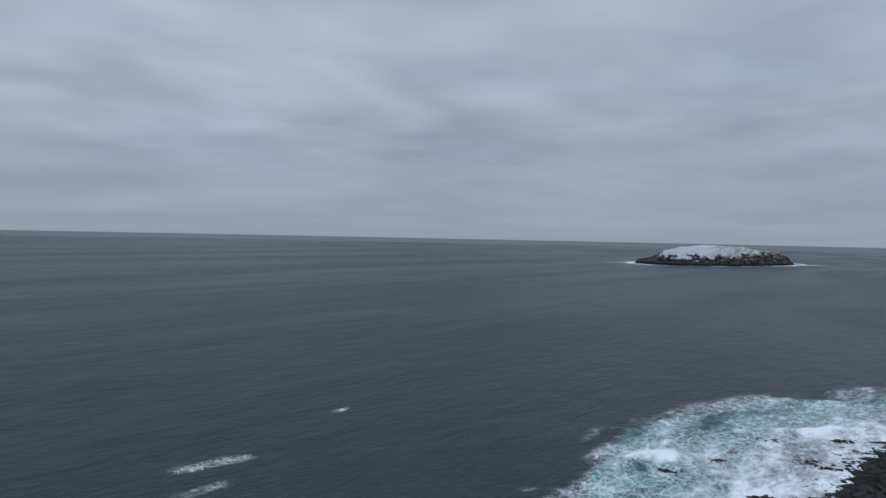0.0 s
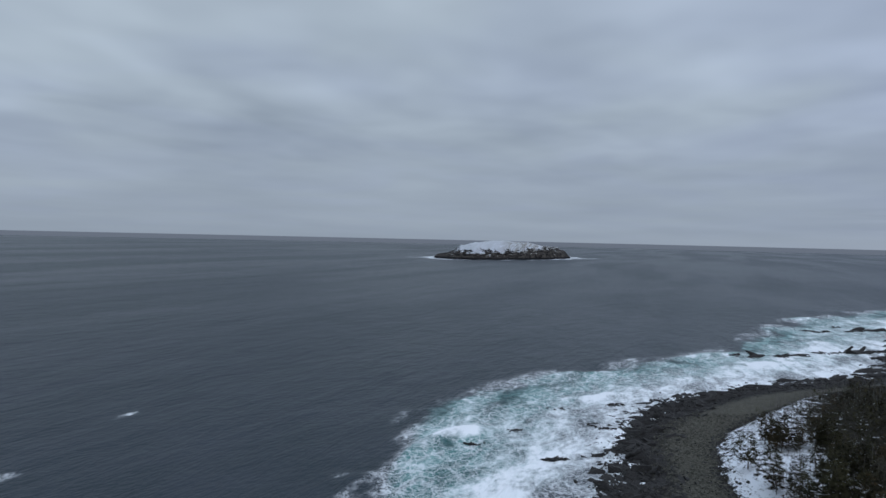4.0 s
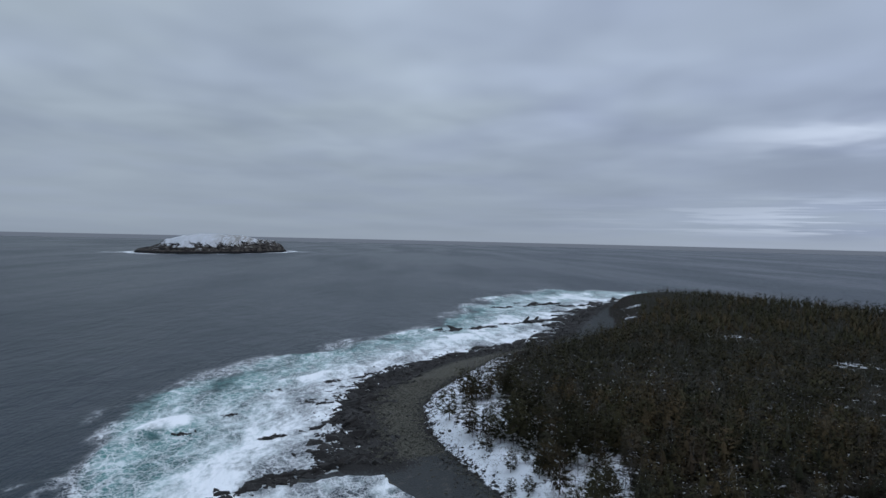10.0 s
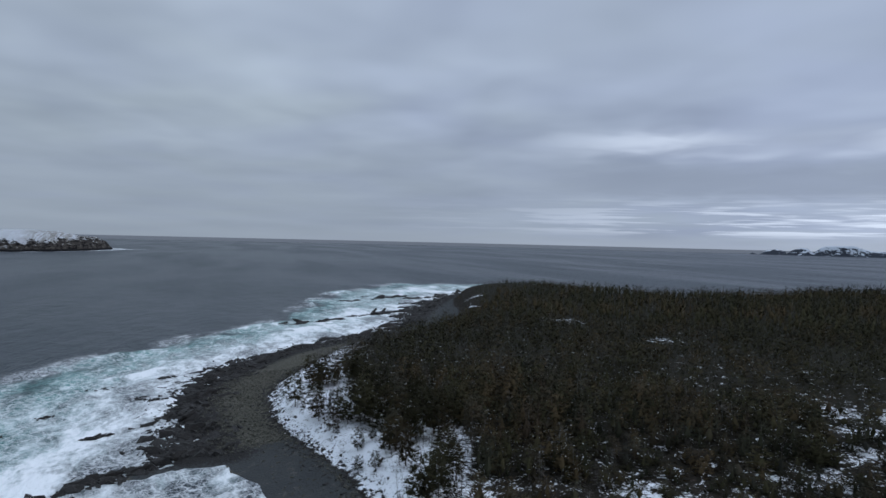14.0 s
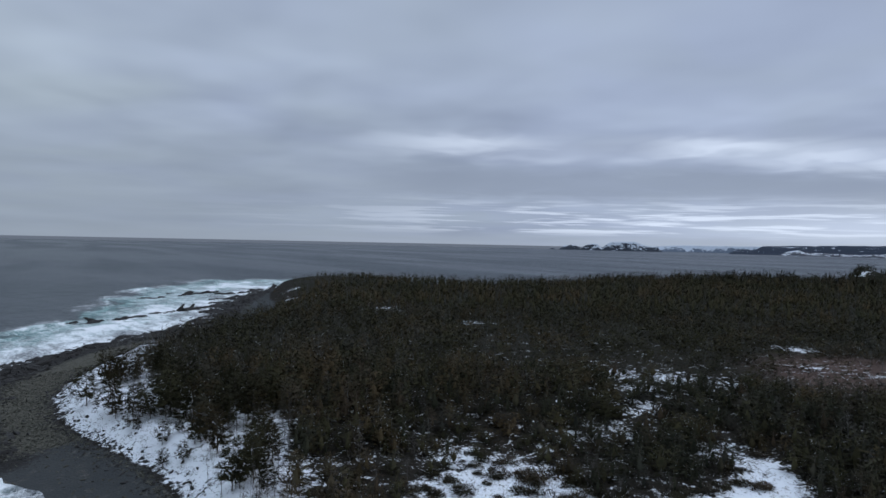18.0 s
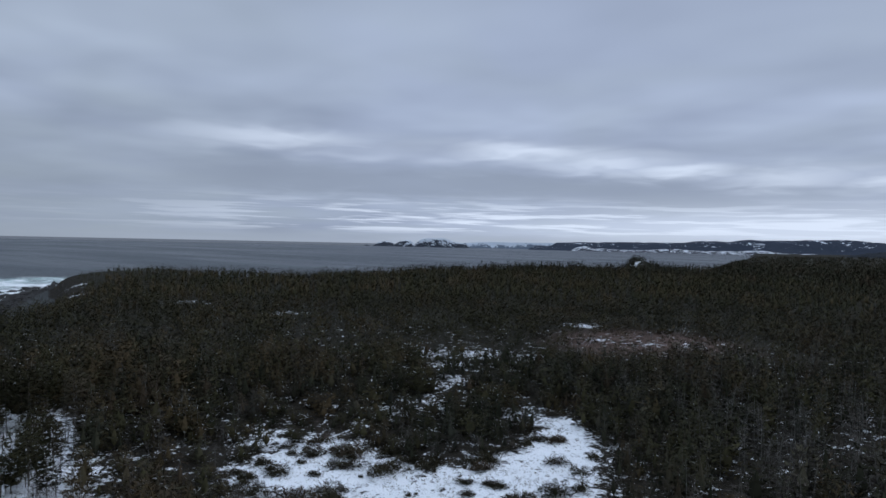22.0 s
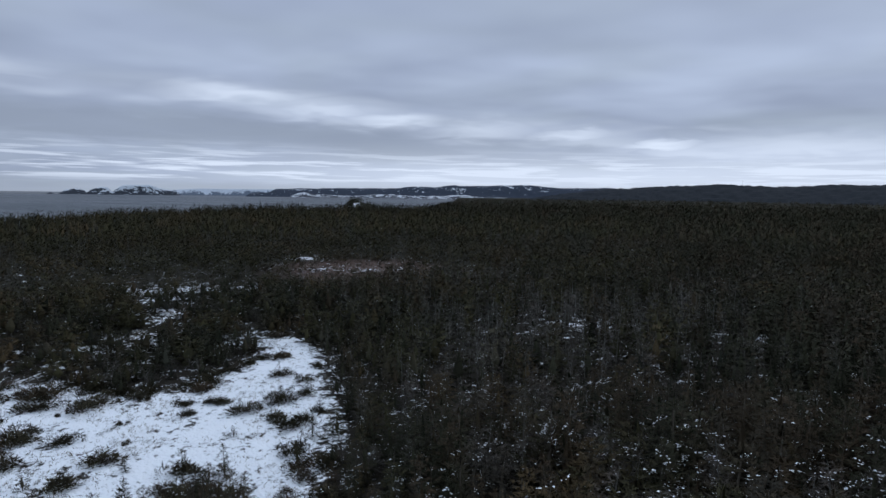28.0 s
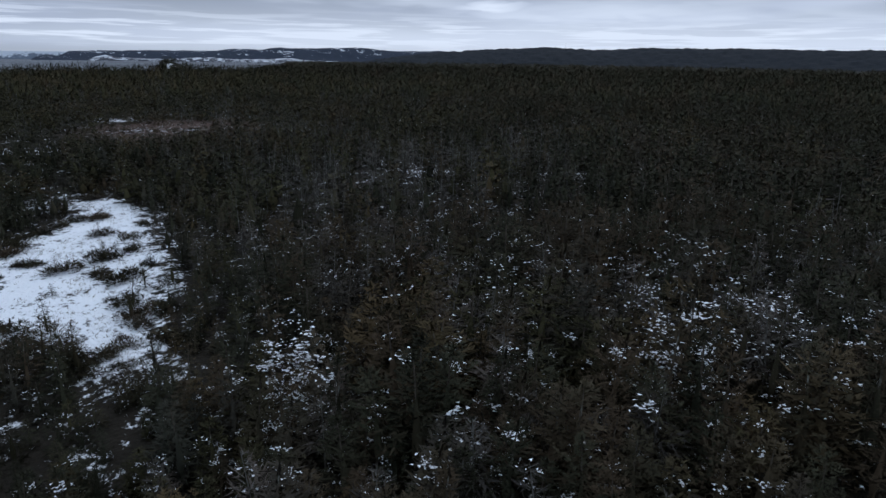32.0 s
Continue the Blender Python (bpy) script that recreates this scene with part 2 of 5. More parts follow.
FOAM_RIM = [(-58, -60), (-56, 60), (-60, 116), (-68, 150), (-66, 195), (-50, 242), (-18, 285), (18, 345), (62, 480), (140, 610), (230, 600), (300, 420), (120, 300), (40, 100), (0, -60)]


def inside_by(poly, x, y):
    """Distance to the outline, positive inside."""
    best = np.full(x.shape, 1e18)
    odd = np.zeros(x.shape, bool)
    for (ax, ay), (bx, by) in zip(poly, poly[1:] + poly[:1]):
        ex, ey = bx - ax, by - ay
        s = np.clip(((x - ax) * ex + (y - ay) * ey) / (ex * ex + ey * ey), 0, 1)
        best = np.minimum(best, (x - ax - s * ex) ** 2 + (y - ay - s * ey) ** 2)
        if by != ay:
            odd ^= ((ay > y) != (by > y)) & (x < ax + (y - ay) * ex / (by - ay))
    return np.where(odd, 1, -1) * np.sqrt(best)


LATTICE = np.random.RandomState(5).rand(256, 256)


def rough_at(x, y, size, octaves=3):
    """Smooth value noise about 0, from -0.5 to 0.5."""
    total, weight, amp = 0.0, 0.0, 1.0
    for o in range(octaves):
        u, v = x / size * 2**o + 17.3 * o, y / size * 2**o + 9.1 * o
        i, j = np.floor(u).astype(int), np.floor(v).astype(int)
        a, b = u - i, v - j
        a, b = a * a * (3 - 2 * a), b * b * (3 - 2 * b)
        n = LATTICE[i % 256, j % 256] * (1 - a) * (1 - b) + LATTICE[(i + 1) % 256, j % 256] * a * (1 - b)
        n = n + LATTICE[i % 256, (j + 1) % 256] * (1 - a) * b + LATTICE[(i + 1) % 256, (j + 1) % 256] * a * b
        total, weight, amp = total + amp * (n - 0.5), weight + amp, amp * 0.5
    return total / weight


def ease(v, a, b):
    s = np.clip((v - a) / (b - a), 0, 1)
    return s * s * (3 - 2 * s)


def bump_at(x, y, cx, cy, r):
    return np.exp(-((x - cx) ** 2 + (y - cy) ** 2) / (2 * r * r))


def ground_height(x, y):
    x, y = np.asarray(x, float), np.asarray(y, float)
    wob = rough_at(x, y, 6, 2) * 2.4 * ease(y, 135, 122) + rough_at(x, y, 11, 3) * (2.5 + 3.0 * ease(y, 116, 140) * ease(y, 330, 260))
    ds, db = inside_by(SHORE, x, y) + wob, inside_by(BANK, x, y) + wob * 0.5
    far = np.hypot(x, y)
    beach = 2.6 * np.clip(ds / np.maximum(ds - np.minimum(db, 0), 0.1), 0, 1) ** 1.15
    top = 3.6 * ease(db, 0, 8) + 1.3 * ease(db, 8, 30) + 1.5 * ease(far, 60, 200) * ease(db, 10, 60)
    top = top + 4.5 * bump_at(x, y, 172, 420, 42) * ease(db, 0, 12) + 2.0 * bump_at(x, y, 160, 385, 40) * ease(db, 0, 20) + 2.4 * ease(far, 200, 340) * ease(db, 0, 30) * ease(x, 180, 260) + 2.0 * bump_at(x, y, 80, -5, 40)
    top = top + (12 * ease(x, 1300, 3000) * ease(y, 700, -200)) * ease(db, 0, 60)
    top = top + 15 * bump_at(x, y, 608, 262, 13) * ease(db, -4, 7) + 3.2 * ease(far, 360, 560) * ease(far, 1000, 700) * ease(db, 0, 25) * ease(x, 300, 420)
    top = top - 2.9 * ease(np.hypot(x - 62, y - 42), 72, 40) * ease(db, 4, 20)
    top = top + rough_at(x, y, 45, 3) * 2.2 * ease(db, 8, 40) * (0.3 + 0.7 * ease(np.hypot(x - 62, y - 42), 40, 72))
    z = np.where(ds > 0, beach + top, np.maximum(0.13 * ds, -9.0))
    rocky = np.clip(1 - np.abs(ds - 0.5) / 9, 0, 1) * ease(y, 118, 140)
    return z + rough_at(0.85 * x + 0.53 * y, 2.2 * (0.85 * y - 0.53 * x), 7, 3) * 2.8 * rocky + np.abs(rough_at(0.85 * x + 0.53 * y + 40, 3.0 * (0.85 * y - 0.53 * x), 4.0, 2)) * 2.2 * rocky + rough_at(x, y, 2.2, 2) * 0.25 * ease(db, -4, 2)


# ---- materials ----
def make_ground():
    m, nt, b = material("shore_and_forest_floor")
    p = n_place(nt)
    grain = n_noise(nt, p, 9.0, 3.0, 0.7)
    patch = n_noise(nt, p, 0.35, 5.0, 0.62)
    tuft = n_noise(nt, p, 1.6, 4.0, 0.65)
    pebble = n_voronoi(nt, p, 2.6)
    cobble = n_sep(nt, n_voronoi(nt, p, 3.6, out="Color"), 0)
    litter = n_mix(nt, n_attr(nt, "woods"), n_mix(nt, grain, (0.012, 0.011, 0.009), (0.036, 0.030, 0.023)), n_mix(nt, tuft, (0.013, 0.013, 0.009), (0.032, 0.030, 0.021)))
    heath = n_mix(nt, tuft, (0.052, 0.036, 0.030), (0.140, 0.096, 0.082))
    snow = n_mix(nt, patch, (0.78, 0.82, 0.88), (0.88, 0.90, 0.93))
    stones = n_mix(nt, n_math(nt, "MULTIPLY", pebble, 1.4, clamp=True), (0.140, 0.135, 0.112), (0.028, 0.027, 0.025))
    stones = n_mix(nt, n_math(nt, "MULTIPLY", patch, 0.75), stones, n_mix(nt, cobble, (0.060, 0.058, 0.046), (0.240, 0.228, 0.180)))
    stones = n_mix(nt, n_math(nt, "MULTIPLY", n_range(nt, tuft, 0.35, 0.75), 0.7), stones, (0.066, 0.064, 0.050))
    sand = n_mix(nt, n_noise(nt, p, 0.11, 4.0, 0.6), n_mix(nt, grain, (0.034, 0.038, 0.041), (0.050, 0.054, 0.057)), n_mix(nt, grain, (0.050, 0.053, 0.053), (0.080, 0.083, 0.082)))
    sand = n_mix(nt, n_range(nt, patch, 0.54, 0.66, 0.0, 0.7), sand, n_mix(nt, cobble, (0.045, 0.045, 0.042), (0.125, 0.122, 0.112)))
    black = n_mix(nt, tuft, (0.009, 0.009, 0.010), (0.046, 0.044, 0.041))
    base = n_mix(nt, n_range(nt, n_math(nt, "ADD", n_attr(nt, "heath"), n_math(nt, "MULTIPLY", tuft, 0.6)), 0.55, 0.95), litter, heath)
    cover = n_math(nt, "ADD", n_attr(nt, "snow"), n_math(nt, "MULTIPLY", n_math(nt, "SUBTRACT", n_math(nt, "ADD", n_math(nt, "MULTIPLY", patch, 0.55), n_math(nt, "MULTIPLY", tuft, 0.45)), 0.5), 2.4))
    cover = n_range(nt, cover, 0.44, 0.60)
    base = n_mix(nt, cover, base, snow)
    shore = n_mix(nt, n_range(nt, n_math(nt, "ADD", n_attr(nt, "sand"), n_math(nt, "MULTIPLY", n_math(nt, "SUBTRACT", tuft, 0.5), 0.6)), 0.40, 0.60), stones, sand)
    shore = n_mix(nt, n_range(nt, n_math(nt, "ADD", n_attr(nt, "ledge"), n_math(nt, "MULTIPLY", n_math(nt, "SUBTRACT", tuft, 0.5), 1.2)), 0.35, 0.60), shore, black)
    edge = n_math(nt, "ADD", n_attr(nt, "beach"), n_math(nt, "MULTIPLY", n_math(nt, "SUBTRACT", tuft, 0.5), 1.3))
    color = n_mix(nt, n_range(nt, edge, 0.42, 0.56), base, shore)
    wet = n_math(nt, "MULTIPLY", n_attr(nt, "wet"), n_attr(nt, "beach"))
    rough = n_range(nt, wet, 0.0, 1.0, 0.95, 0.75)
    h = n_math(nt, "ADD", n_math(nt, "MULTIPLY", pebble, -0.6), n_math(nt, "MULTIPLY", tuft, 0.8))
    surface(nt, b, color, rough, n_bump(nt, h, 0.35, 0.8), 0.08)
    return m


def make_sea():
    m, nt, b = material("sea_water")
    p = n_place(nt)
    foam = n_attr(nt, "foam")
    churn = n_attr(nt, "churn")
    warp = n_noise(nt, p, 0.06, 3.0, 0.5)
    q = n_stretch(nt, p, 1.0, 0.8, 1.0, 35)
    wind = n_noise(nt, n_stretch(nt, p, 1.0, 0.35, 1.0, -30), 0.16, 5.0, 0.6, 0.4)
    swell = n_noise(nt, n_stretch(nt, p, 1.0, 0.22, 1.0, -30), 0.018, 2.0, 0.5, 0.2)
    ripple = n_noise(nt, n_stretch(nt, p, 1.0, 0.5, 1.0, -30), 0.9, 3.0, 0.6)
    lace = n_voronoi(nt, n_vec(nt, n_math(nt, "ADD", n_sep(nt, q, 0), n_math(nt, "MULTIPLY", n_noise(nt, p, 0.22, 4.0, 0.6), 9.0)),
                               n_math(nt, "ADD", n_sep(nt, q, 1), n_math(nt, "MULTIPLY", n_noise(nt, n_stretch(nt, p, 1, 1, 1, 90), 0.22, 4.0, 0.6), 9.0))), 0.15, "DISTANCE_TO_EDGE")
    lace2 = n_voronoi(nt, n_vec(nt, n_math(nt, "ADD", n_sep(nt, q, 0), n_math(nt, "MULTIPLY", n_noise(nt, p, 0.5, 3.0, 0.6), 4.0)),
                                n_math(nt, "ADD", n_sep(nt, q, 1), n_math(nt, "MULTIPLY", n_noise(nt, n_stretch(nt, p, 1, 1, 1, 70), 0.5, 3.0, 0.6), 4.0))), 0.36, "DISTANCE_TO_EDGE")
    cloudy = n_noise(nt, n_stretch(nt, p, 1.0, 0.5, 1.0, 30), 0.13, 6.0, 0.68, 0.8)
    patchy = n_noise(nt, n_stretch(nt, p, 1.0, 0.4, 1.0, 20), 0.05, 4.0, 0.6, 0.5)
    lace3 = n_voronoi(nt, n_vec(nt, n_math(nt, "ADD", n_sep(nt, q, 0), n_math(nt, "MULTIPLY", ripple, 2.0)), n_math(nt, "ADD", n_sep(nt, q, 1), n_math(nt, "MULTIPLY", wind, 6.0))), 1.1, "DISTANCE_TO_EDGE")
    web = n_math(nt, "MAXIMUM", n_math(nt, "MULTIPLY", n_range(nt, lace, 0.003, 0.06, 1.0, 0.0), n_range(nt, cloudy, 0.35, 0.6, 0.25, 0.9)), n_math(nt, "MULTIPLY", n_range(nt, lace2, 0.005, 0.085, 1.0, 0.0), 0.75))
    web = n_math(nt, "MAXIMUM", web, n_math(nt, "MULTIPLY", n_range(nt, lace3, 0.01, 0.13, 1.0, 0.0), 0.45))
    amount = n_math(nt, "ADD", n_math(nt, "MULTIPLY", foam, 1.25), n_math(nt, "ADD", n_math(nt, "MULTIPLY", n_math(nt, "SUBTRACT", cloudy, 0.5), 1.1), n_math(nt, "MULTIPLY", n_math(nt, "SUBTRACT", patchy, 0.5), 2.3)))
    solid = n_range(nt, n_math(nt, "ADD", amount, n_math(nt, "MULTIPLY", n_math(nt, "SUBTRACT", ripple, 0.5), 0.6)), 0.52, 1.12)
    strings = n_math(nt, "MULTIPLY", web, n_range(nt, amount, 0.02, 0.40))
    white = n_math(nt, "MULTIPLY", n_math(nt, "MAXIMUM", solid, n_math(nt, "MULTIPLY", strings, 0.95)), n_range(nt, foam, 0.01, 0.10))
    caps = n_math(nt, "MULTIPLY", n_range(nt, n_noise(nt, n_stretch(nt, p, 1.0, 0.4, 1.0, 55), 0.045, 5.0, 0.6, 0.6), 0.79, 0.86), n_range(nt, ripple, 0.42, 0.6))
    white = n_math(nt, "MAXIMUM", white, n_math(nt, "MULTIPLY", n_math(nt, "MULTIPLY", caps, 0.16), n_attr(nt, "caps")), clamp=True)
    tint = n_noise(nt, n_stretch(nt, p, 1.0, 0.3, 1.0, -20), 0.012, 3.0, 0.55, 0.4)
    deep = n_mix(nt, n_math(nt, "ADD", n_math(nt, "MULTIPLY", warp, 0.5), n_math(nt, "MULTIPLY", tint, 0.5)), (0.009, 0.023, 0.026), (0.055, 0.063, 0.080))
    aerated = n_mix(nt, n_range(nt, cloudy, 0.3, 0.7), (0.024, 0.108, 0.104), (0.13, 0.33, 0.31))
    stirred = n_math(nt, "ADD", n_math(nt, "MULTIPLY", n_math(nt, "SUBTRACT", cloudy, 0.5), 1.0), n_math(nt, "MULTIPLY", n_math(nt, "SUBTRACT", patchy, 0.5), 1.2))
    water = n_mix(nt, n_range(nt, n_math(nt, "ADD", churn, stirred), 0.30, 0.95), deep, aerated)
    color = n_mix(nt, white, water, (0.88, 0.91, 0.93))
    slick = n_noise(nt, n_stretch(nt, p, 1.0, 0.18, 1.0, -25), 0.0065, 3.0, 0.55, 0.3)
    rough = n_mix(nt, white, n_mix(nt, n_range(nt, slick, 0.40, 0.62), (0.30, 0.30, 0.30), (0.37, 0.37, 0.37)), (0.85, 0.85, 0.85))
    h = n_math(nt, "ADD", n_math(nt, "MULTIPLY", wind, 1.8), n_math(nt, "MULTIPLY", ripple, 0.5))
    h = n_math(nt, "ADD", h, n_math(nt, "MULTIPLY", swell, 6.5))
    h = n_math(nt, "ADD", h, n_math(nt, "MULTIPLY", white, 0.25))
    surface(nt, b, color, rough, n_bump(nt, h, 1.0, 0.9), 0.18)
    put(nt, b.inputs["IOR"], 1.29)
    return m


def make_foliage(name, dark, light, warm, grey=(0.050, 0.050, 0.044)):
    """Needles or twigs: every tree has its own tone, every spray varies round it."""
    m, nt, b = material(name)
    p = n_place(nt)
    even = n_math(nt, "SUBTRACT", 1.0, n_attr(nt, "calm"))
    own = n_math(nt, "FRACT", n_math(nt, "ADD", n_object(nt), n_attr(nt, "tree")))
    stand = n_noise(nt, p, 0.045, 3.0, 0.6)
    spray = n_math(nt, "ADD", n_math(nt, "MULTIPLY", n_math(nt, "SUBTRACT", n_island(nt), 0.5), n_math(nt, "MULTIPLY", even, 0.45)), n_math(nt, "ADD", 0.5, n_math(nt, "MULTIPLY", n_math(nt, "SUBTRACT", own, 0.5), n_math(nt, "MULTIPLY", even, 0.55))))
    tone = n_mix(nt, spray, dark, light)
    hue = n_math(nt, "FRACT", n_math(nt, "MULTIPLY", own, 7.31))
    lean = n_math(nt, "ADD", n_math(nt, "ADD", 0.5, n_math(nt, "MULTIPLY", n_math(nt, "SUBTRACT", hue, 0.5), even)), n_math(nt, "MULTIPLY", n_math(nt, "SUBTRACT", stand, 0.5), 3.0))
    tone = n_mix(nt, n_range(nt, lean, 0.35, 1.05, 0.0, 0.9), tone, warm)
    tone = n_mix(nt, n_range(nt, n_math(nt, "FRACT", n_math(nt, "MULTIPLY", own, 3.77)), 0.72, 0.98, 0.0, n_math(nt, "MULTIPLY", even, 0.55)), tone, grey)
    deep = n_range(nt, n_math(nt, "FRACT", n_math(nt, "MULTIPLY", own, 5.13)), 0.0, 0.45, n_math(nt, "SUBTRACT", 1.0, n_math(nt, "MULTIPLY", even, 0.55)), 1.0)
    tone = n_mix(nt, deep, [0.35 * v for v in dark], tone)
    surface(nt, b, tone, 0.9, None, 0.05)
    return m


def make_wood(name, dark, light):
    m, nt, b = material(name)
    p = n_place(nt)
    streak = n_noise(nt, n_stretch(nt, p, 6.0, 6.0, 0.8), 3.0, 4.0, 0.65)
    tone = n_mix(nt, streak, dark, light)
    tone = n_mix(nt, n_range(nt, n_noise(nt, p, 1.3, 2.0), 0.55, 0.75), tone, (0.20, 0.21, 0.19))
    surface(nt, b, tone, 0.9, n_bump(nt, streak, 0.02, 0.6), 0.2)
    return m


def make_snow(name="lying_snow"):
    m, nt, b = material(name)
    p = n_place(nt)
    n = n_noise(nt, p, 2.0, 4.0, 0.6)
    surface(nt, b, n_mix(nt, n, (0.74, 0.78, 0.84), (0.86, 0.88, 0.91)), 0.75, n_bump(nt, n, 0.1, 0.5), 0.2)
    return m


def make_rock():
    m, nt, b = material("wet_black_rock")
    p = n_place(nt)
    lay = n_noise(nt, n_stretch(nt, p, 0.6, 2.6, 2.6, 30), 1.0, 5.0, 0.65, 0.4)
    spot = n_noise(nt, p, 2.3, 4.0, 0.65)
    tone = n_mix(nt, lay, (0.011, 0.011, 0.012), (0.056, 0.053, 0.050))
    tone = n_mix(nt, n_range(nt, spot, 0.58, 0.75), tone, (0.092, 0.086, 0.074))
    surface(nt, b, tone, n_range(nt, spot, 0.3, 0.7, 0.55, 0.85), n_bump(nt, n_math(nt, "ADD", lay, spot), 0.25, 0.8), 0.18)
    return m


def make_cliff(name, rock, dim, snow_from, snow_to, tall, speck=1.0, scale=0.02, snow=(0.72, 0.76, 0.82), tallness=2.5):
    """Far land: bare rock low down and on the steep, snow above and on the flat, patchy woods."""
    m, nt, b = material(name)
    p = n_place(nt)
    big = n_noise(nt, n_stretch(nt, p, 1, 1, tallness), scale, 6.0, 0.62, 0.5)
    small = n_noise(nt, n_stretch(nt, p, 1, 1, 1.5), scale * 5, 4.0, 0.65)
    flat = n_math(nt, "MULTIPLY", n_sep(nt, nt.nodes.new("ShaderNodeNewGeometry").outputs["Normal"], 2), 0.5)
    height = n_math(nt, "DIVIDE", n_sep(nt, p, 2), tall)
    s = n_math(nt, "ADD", n_math(nt, "ADD", n_math(nt, "MULTIPLY", height, 0.6), flat), n_math(nt, "MULTIPLY", n_math(nt, "SUBTRACT", n_math(nt, "ADD", n_math(nt, "MULTIPLY", big, 0.6), n_math(nt, "MULTIPLY", small, 0.4)), 0.5), 2.0 * speck))
    cover = n_range(nt, s, snow_from, snow_to)
    stone = n_mix(nt, small, rock, dim)
    surface(nt, b, n_mix(nt, cover, stone, n_mix(nt, small, [0.75 * v for v in snow], snow)), 0.95, n_bump(nt, small, 3.0, 0.6), 0.04)
    return m


def make_pebble():
    m, nt, b = material("grey_beach_pebble")
    p = n_place(nt)
    tone = n_mix(nt, n_island(nt), (0.036, 0.035, 0.030), (0.160, 0.155, 0.130))
    surface(nt, b, n_mix(nt, n_noise(nt, p, 6.0, 3.0), tone, (0.060, 0.058, 0.046)), 0.8, None, 0.15)
    return m


GROUND, SEA, SNOW, ROCK, PEBBLE = make_ground(), make_sea(), make_snow(), make_rock(), make_pebble()
SPRUCE = make_foliage("spruce_needles", (0.015, 0.0165, 0.011), (0.054, 0.054, 0.035), (0.062, 0.045, 0.030), (0.046, 0.048, 0.045))
FIR = make_foliage("fir_needles", (0.021, 0.020, 0.012), (0.067, 0.063, 0.033), (0.078, 0.056, 0.031), (0.066, 0.064, 0.055))
TWIG = make_foliage("grey_twigs", (0.046, 0.042, 0.038), (0.122, 0.112, 0.103), (0.092, 0.077, 0.066), (0.11, 0.105, 0.10))
HEATH = make_foliage("juniper_scrub", (0.026, 0.024, 0.014), (0.070, 0.062, 0.040), (0.082, 0.060, 0.042), (0.080, 0.074, 0.064))
BARK, GREYWOOD = make_wood("spruce_bark", (0.045, 0.036, 0.028), (0.13, 0.11, 0.09)), make_wood("weathered_grey_wood", (0.070, 0.067, 0.062), (0.165, 0.160, 0.150))


# ---- mesh helpers ----
def mesh_of(name, verts, faces, mats, index=None, attrs=(), smooth=False, normals=None):
    """A mesh from arrays: faces are rows of three or four corners."""
    faces = np.asarray(faces, np.int32)
    me = bpy.data.meshes.new(name)
    count, width = faces.shape
    me.vertices.add(len(verts)), me.loops.add(count * width), me.polygons.add(count)
    me.vertices.foreach_set("co", np.asarray(verts, np.float32).ravel())
    me.loops.foreach_set("vertex_index", faces.ravel())
    me.polygons.foreach_set("loop_start", np.arange(0, count * width, width, dtype=np.int32))
    me.polygons.foreach_set("use_smooth", np.full(count, smooth))
    for mat in mats:
        me.materials.append(mat)
    if index is not None:
        me.polygons.foreach_set("material_index", np.asarray(index, np.int32))
    for key, values in attrs:
        me.attributes.new(key, "FLOAT", "POINT").data.foreach_set("value", np.asarray(values, np.float32))
    if normals is not None:
        me.attributes.new("custom_normal", "FLOAT_VECTOR", "POINT").data.foreach_set("vector", np.asarray(normals, np.float32).ravel())
    me.update(calc_edges=True)
    return me


def thing(name, data, label, category, group="", kind=""):
    return tagged(new(name, data), label, category, group, kind)


def sub(name, data, parent, label=""):
    ob = new(name, data)
    ob.parent = parent
    return tagged(ob, label) if label else ob


def polar_grid(azimuths, radii):
    az, r = np.meshgrid(np.radians(azimuths), radii)
    x, y = r * np.sin(az), r * np.cos(az)
    rows, cols = r.shape
    i = np.arange((rows - 1) * (cols - 1))
    a = i // (cols - 1) * cols + i % (cols - 1)
    return x.ravel(), y.ravel(), np.stack([a, a + cols, a + cols + 1, a + 1], 1)


# ---- ground and sea ----
AZ = np.concatenate([np.arange(-180, -62, 4.0), np.arange(-62, 128, 0.46), np.arange(128, 180.1, 4.0)])
GX, GY, GF = polar_grid(AZ, np.concatenate([[0.02], np.geomspace(14, 92, 60)[:-1], np.geomspace(92, 300, 130)[:-1], np.geomspace(300, 560, 42)[:-1], np.geomspace(560, 720, 46)[:-1], np.geomspace(720, 4900, 52)]))
GZ = ground_height(GX, GY)
g_shore, g_bank, g_clear, g_far = inside_by(SHORE, GX, GY), inside_by(BANK, GX, GY), inside_by(CLEARING, GX, GY), np.hypot(GX, GY)
GLADES = [(117, 3, 6, 0.30), (114, -22, 4, 0.45), (66, 4, 4, 0.36), (70, -30, 3, 0.4), (44, -6, 3, 0.4), (123, 106, 5, 0.42), (131, 96, 6, 0.46), (137, 86, 4, 0.42), (115, 92, 4, 0.36), (99, 62, 4, 0.4), (147, 199, 7, 0.34), (137, 254, 9, 0.35),
          (199, 102, 6, 0.5), (174, 84, 7, 0.22), (176, 73, 6, 0.22), (181, 62, 6, 0.24), (163, 58, 6, 0.22), (29, 77, 7, 0.42), (31, 88, 6, 0.45), (30, 100, 6, 0.45), (33, 112, 6, 0.42),
          (105, 84, 4, 0.32), (92, 78, 5, 0.34), (84, 82, 3, 0.3), (138, 372, 5, 0.6), (124, 338, 4, 0.55), (596, 256, 4.5, 0.9), (1190, 150, 16, 0.6), (126, 345, 4, 0.4), (60, 84, 4, 0.4), (22, 118, 5, 0.5), (20, 140, 6, 0.5)]
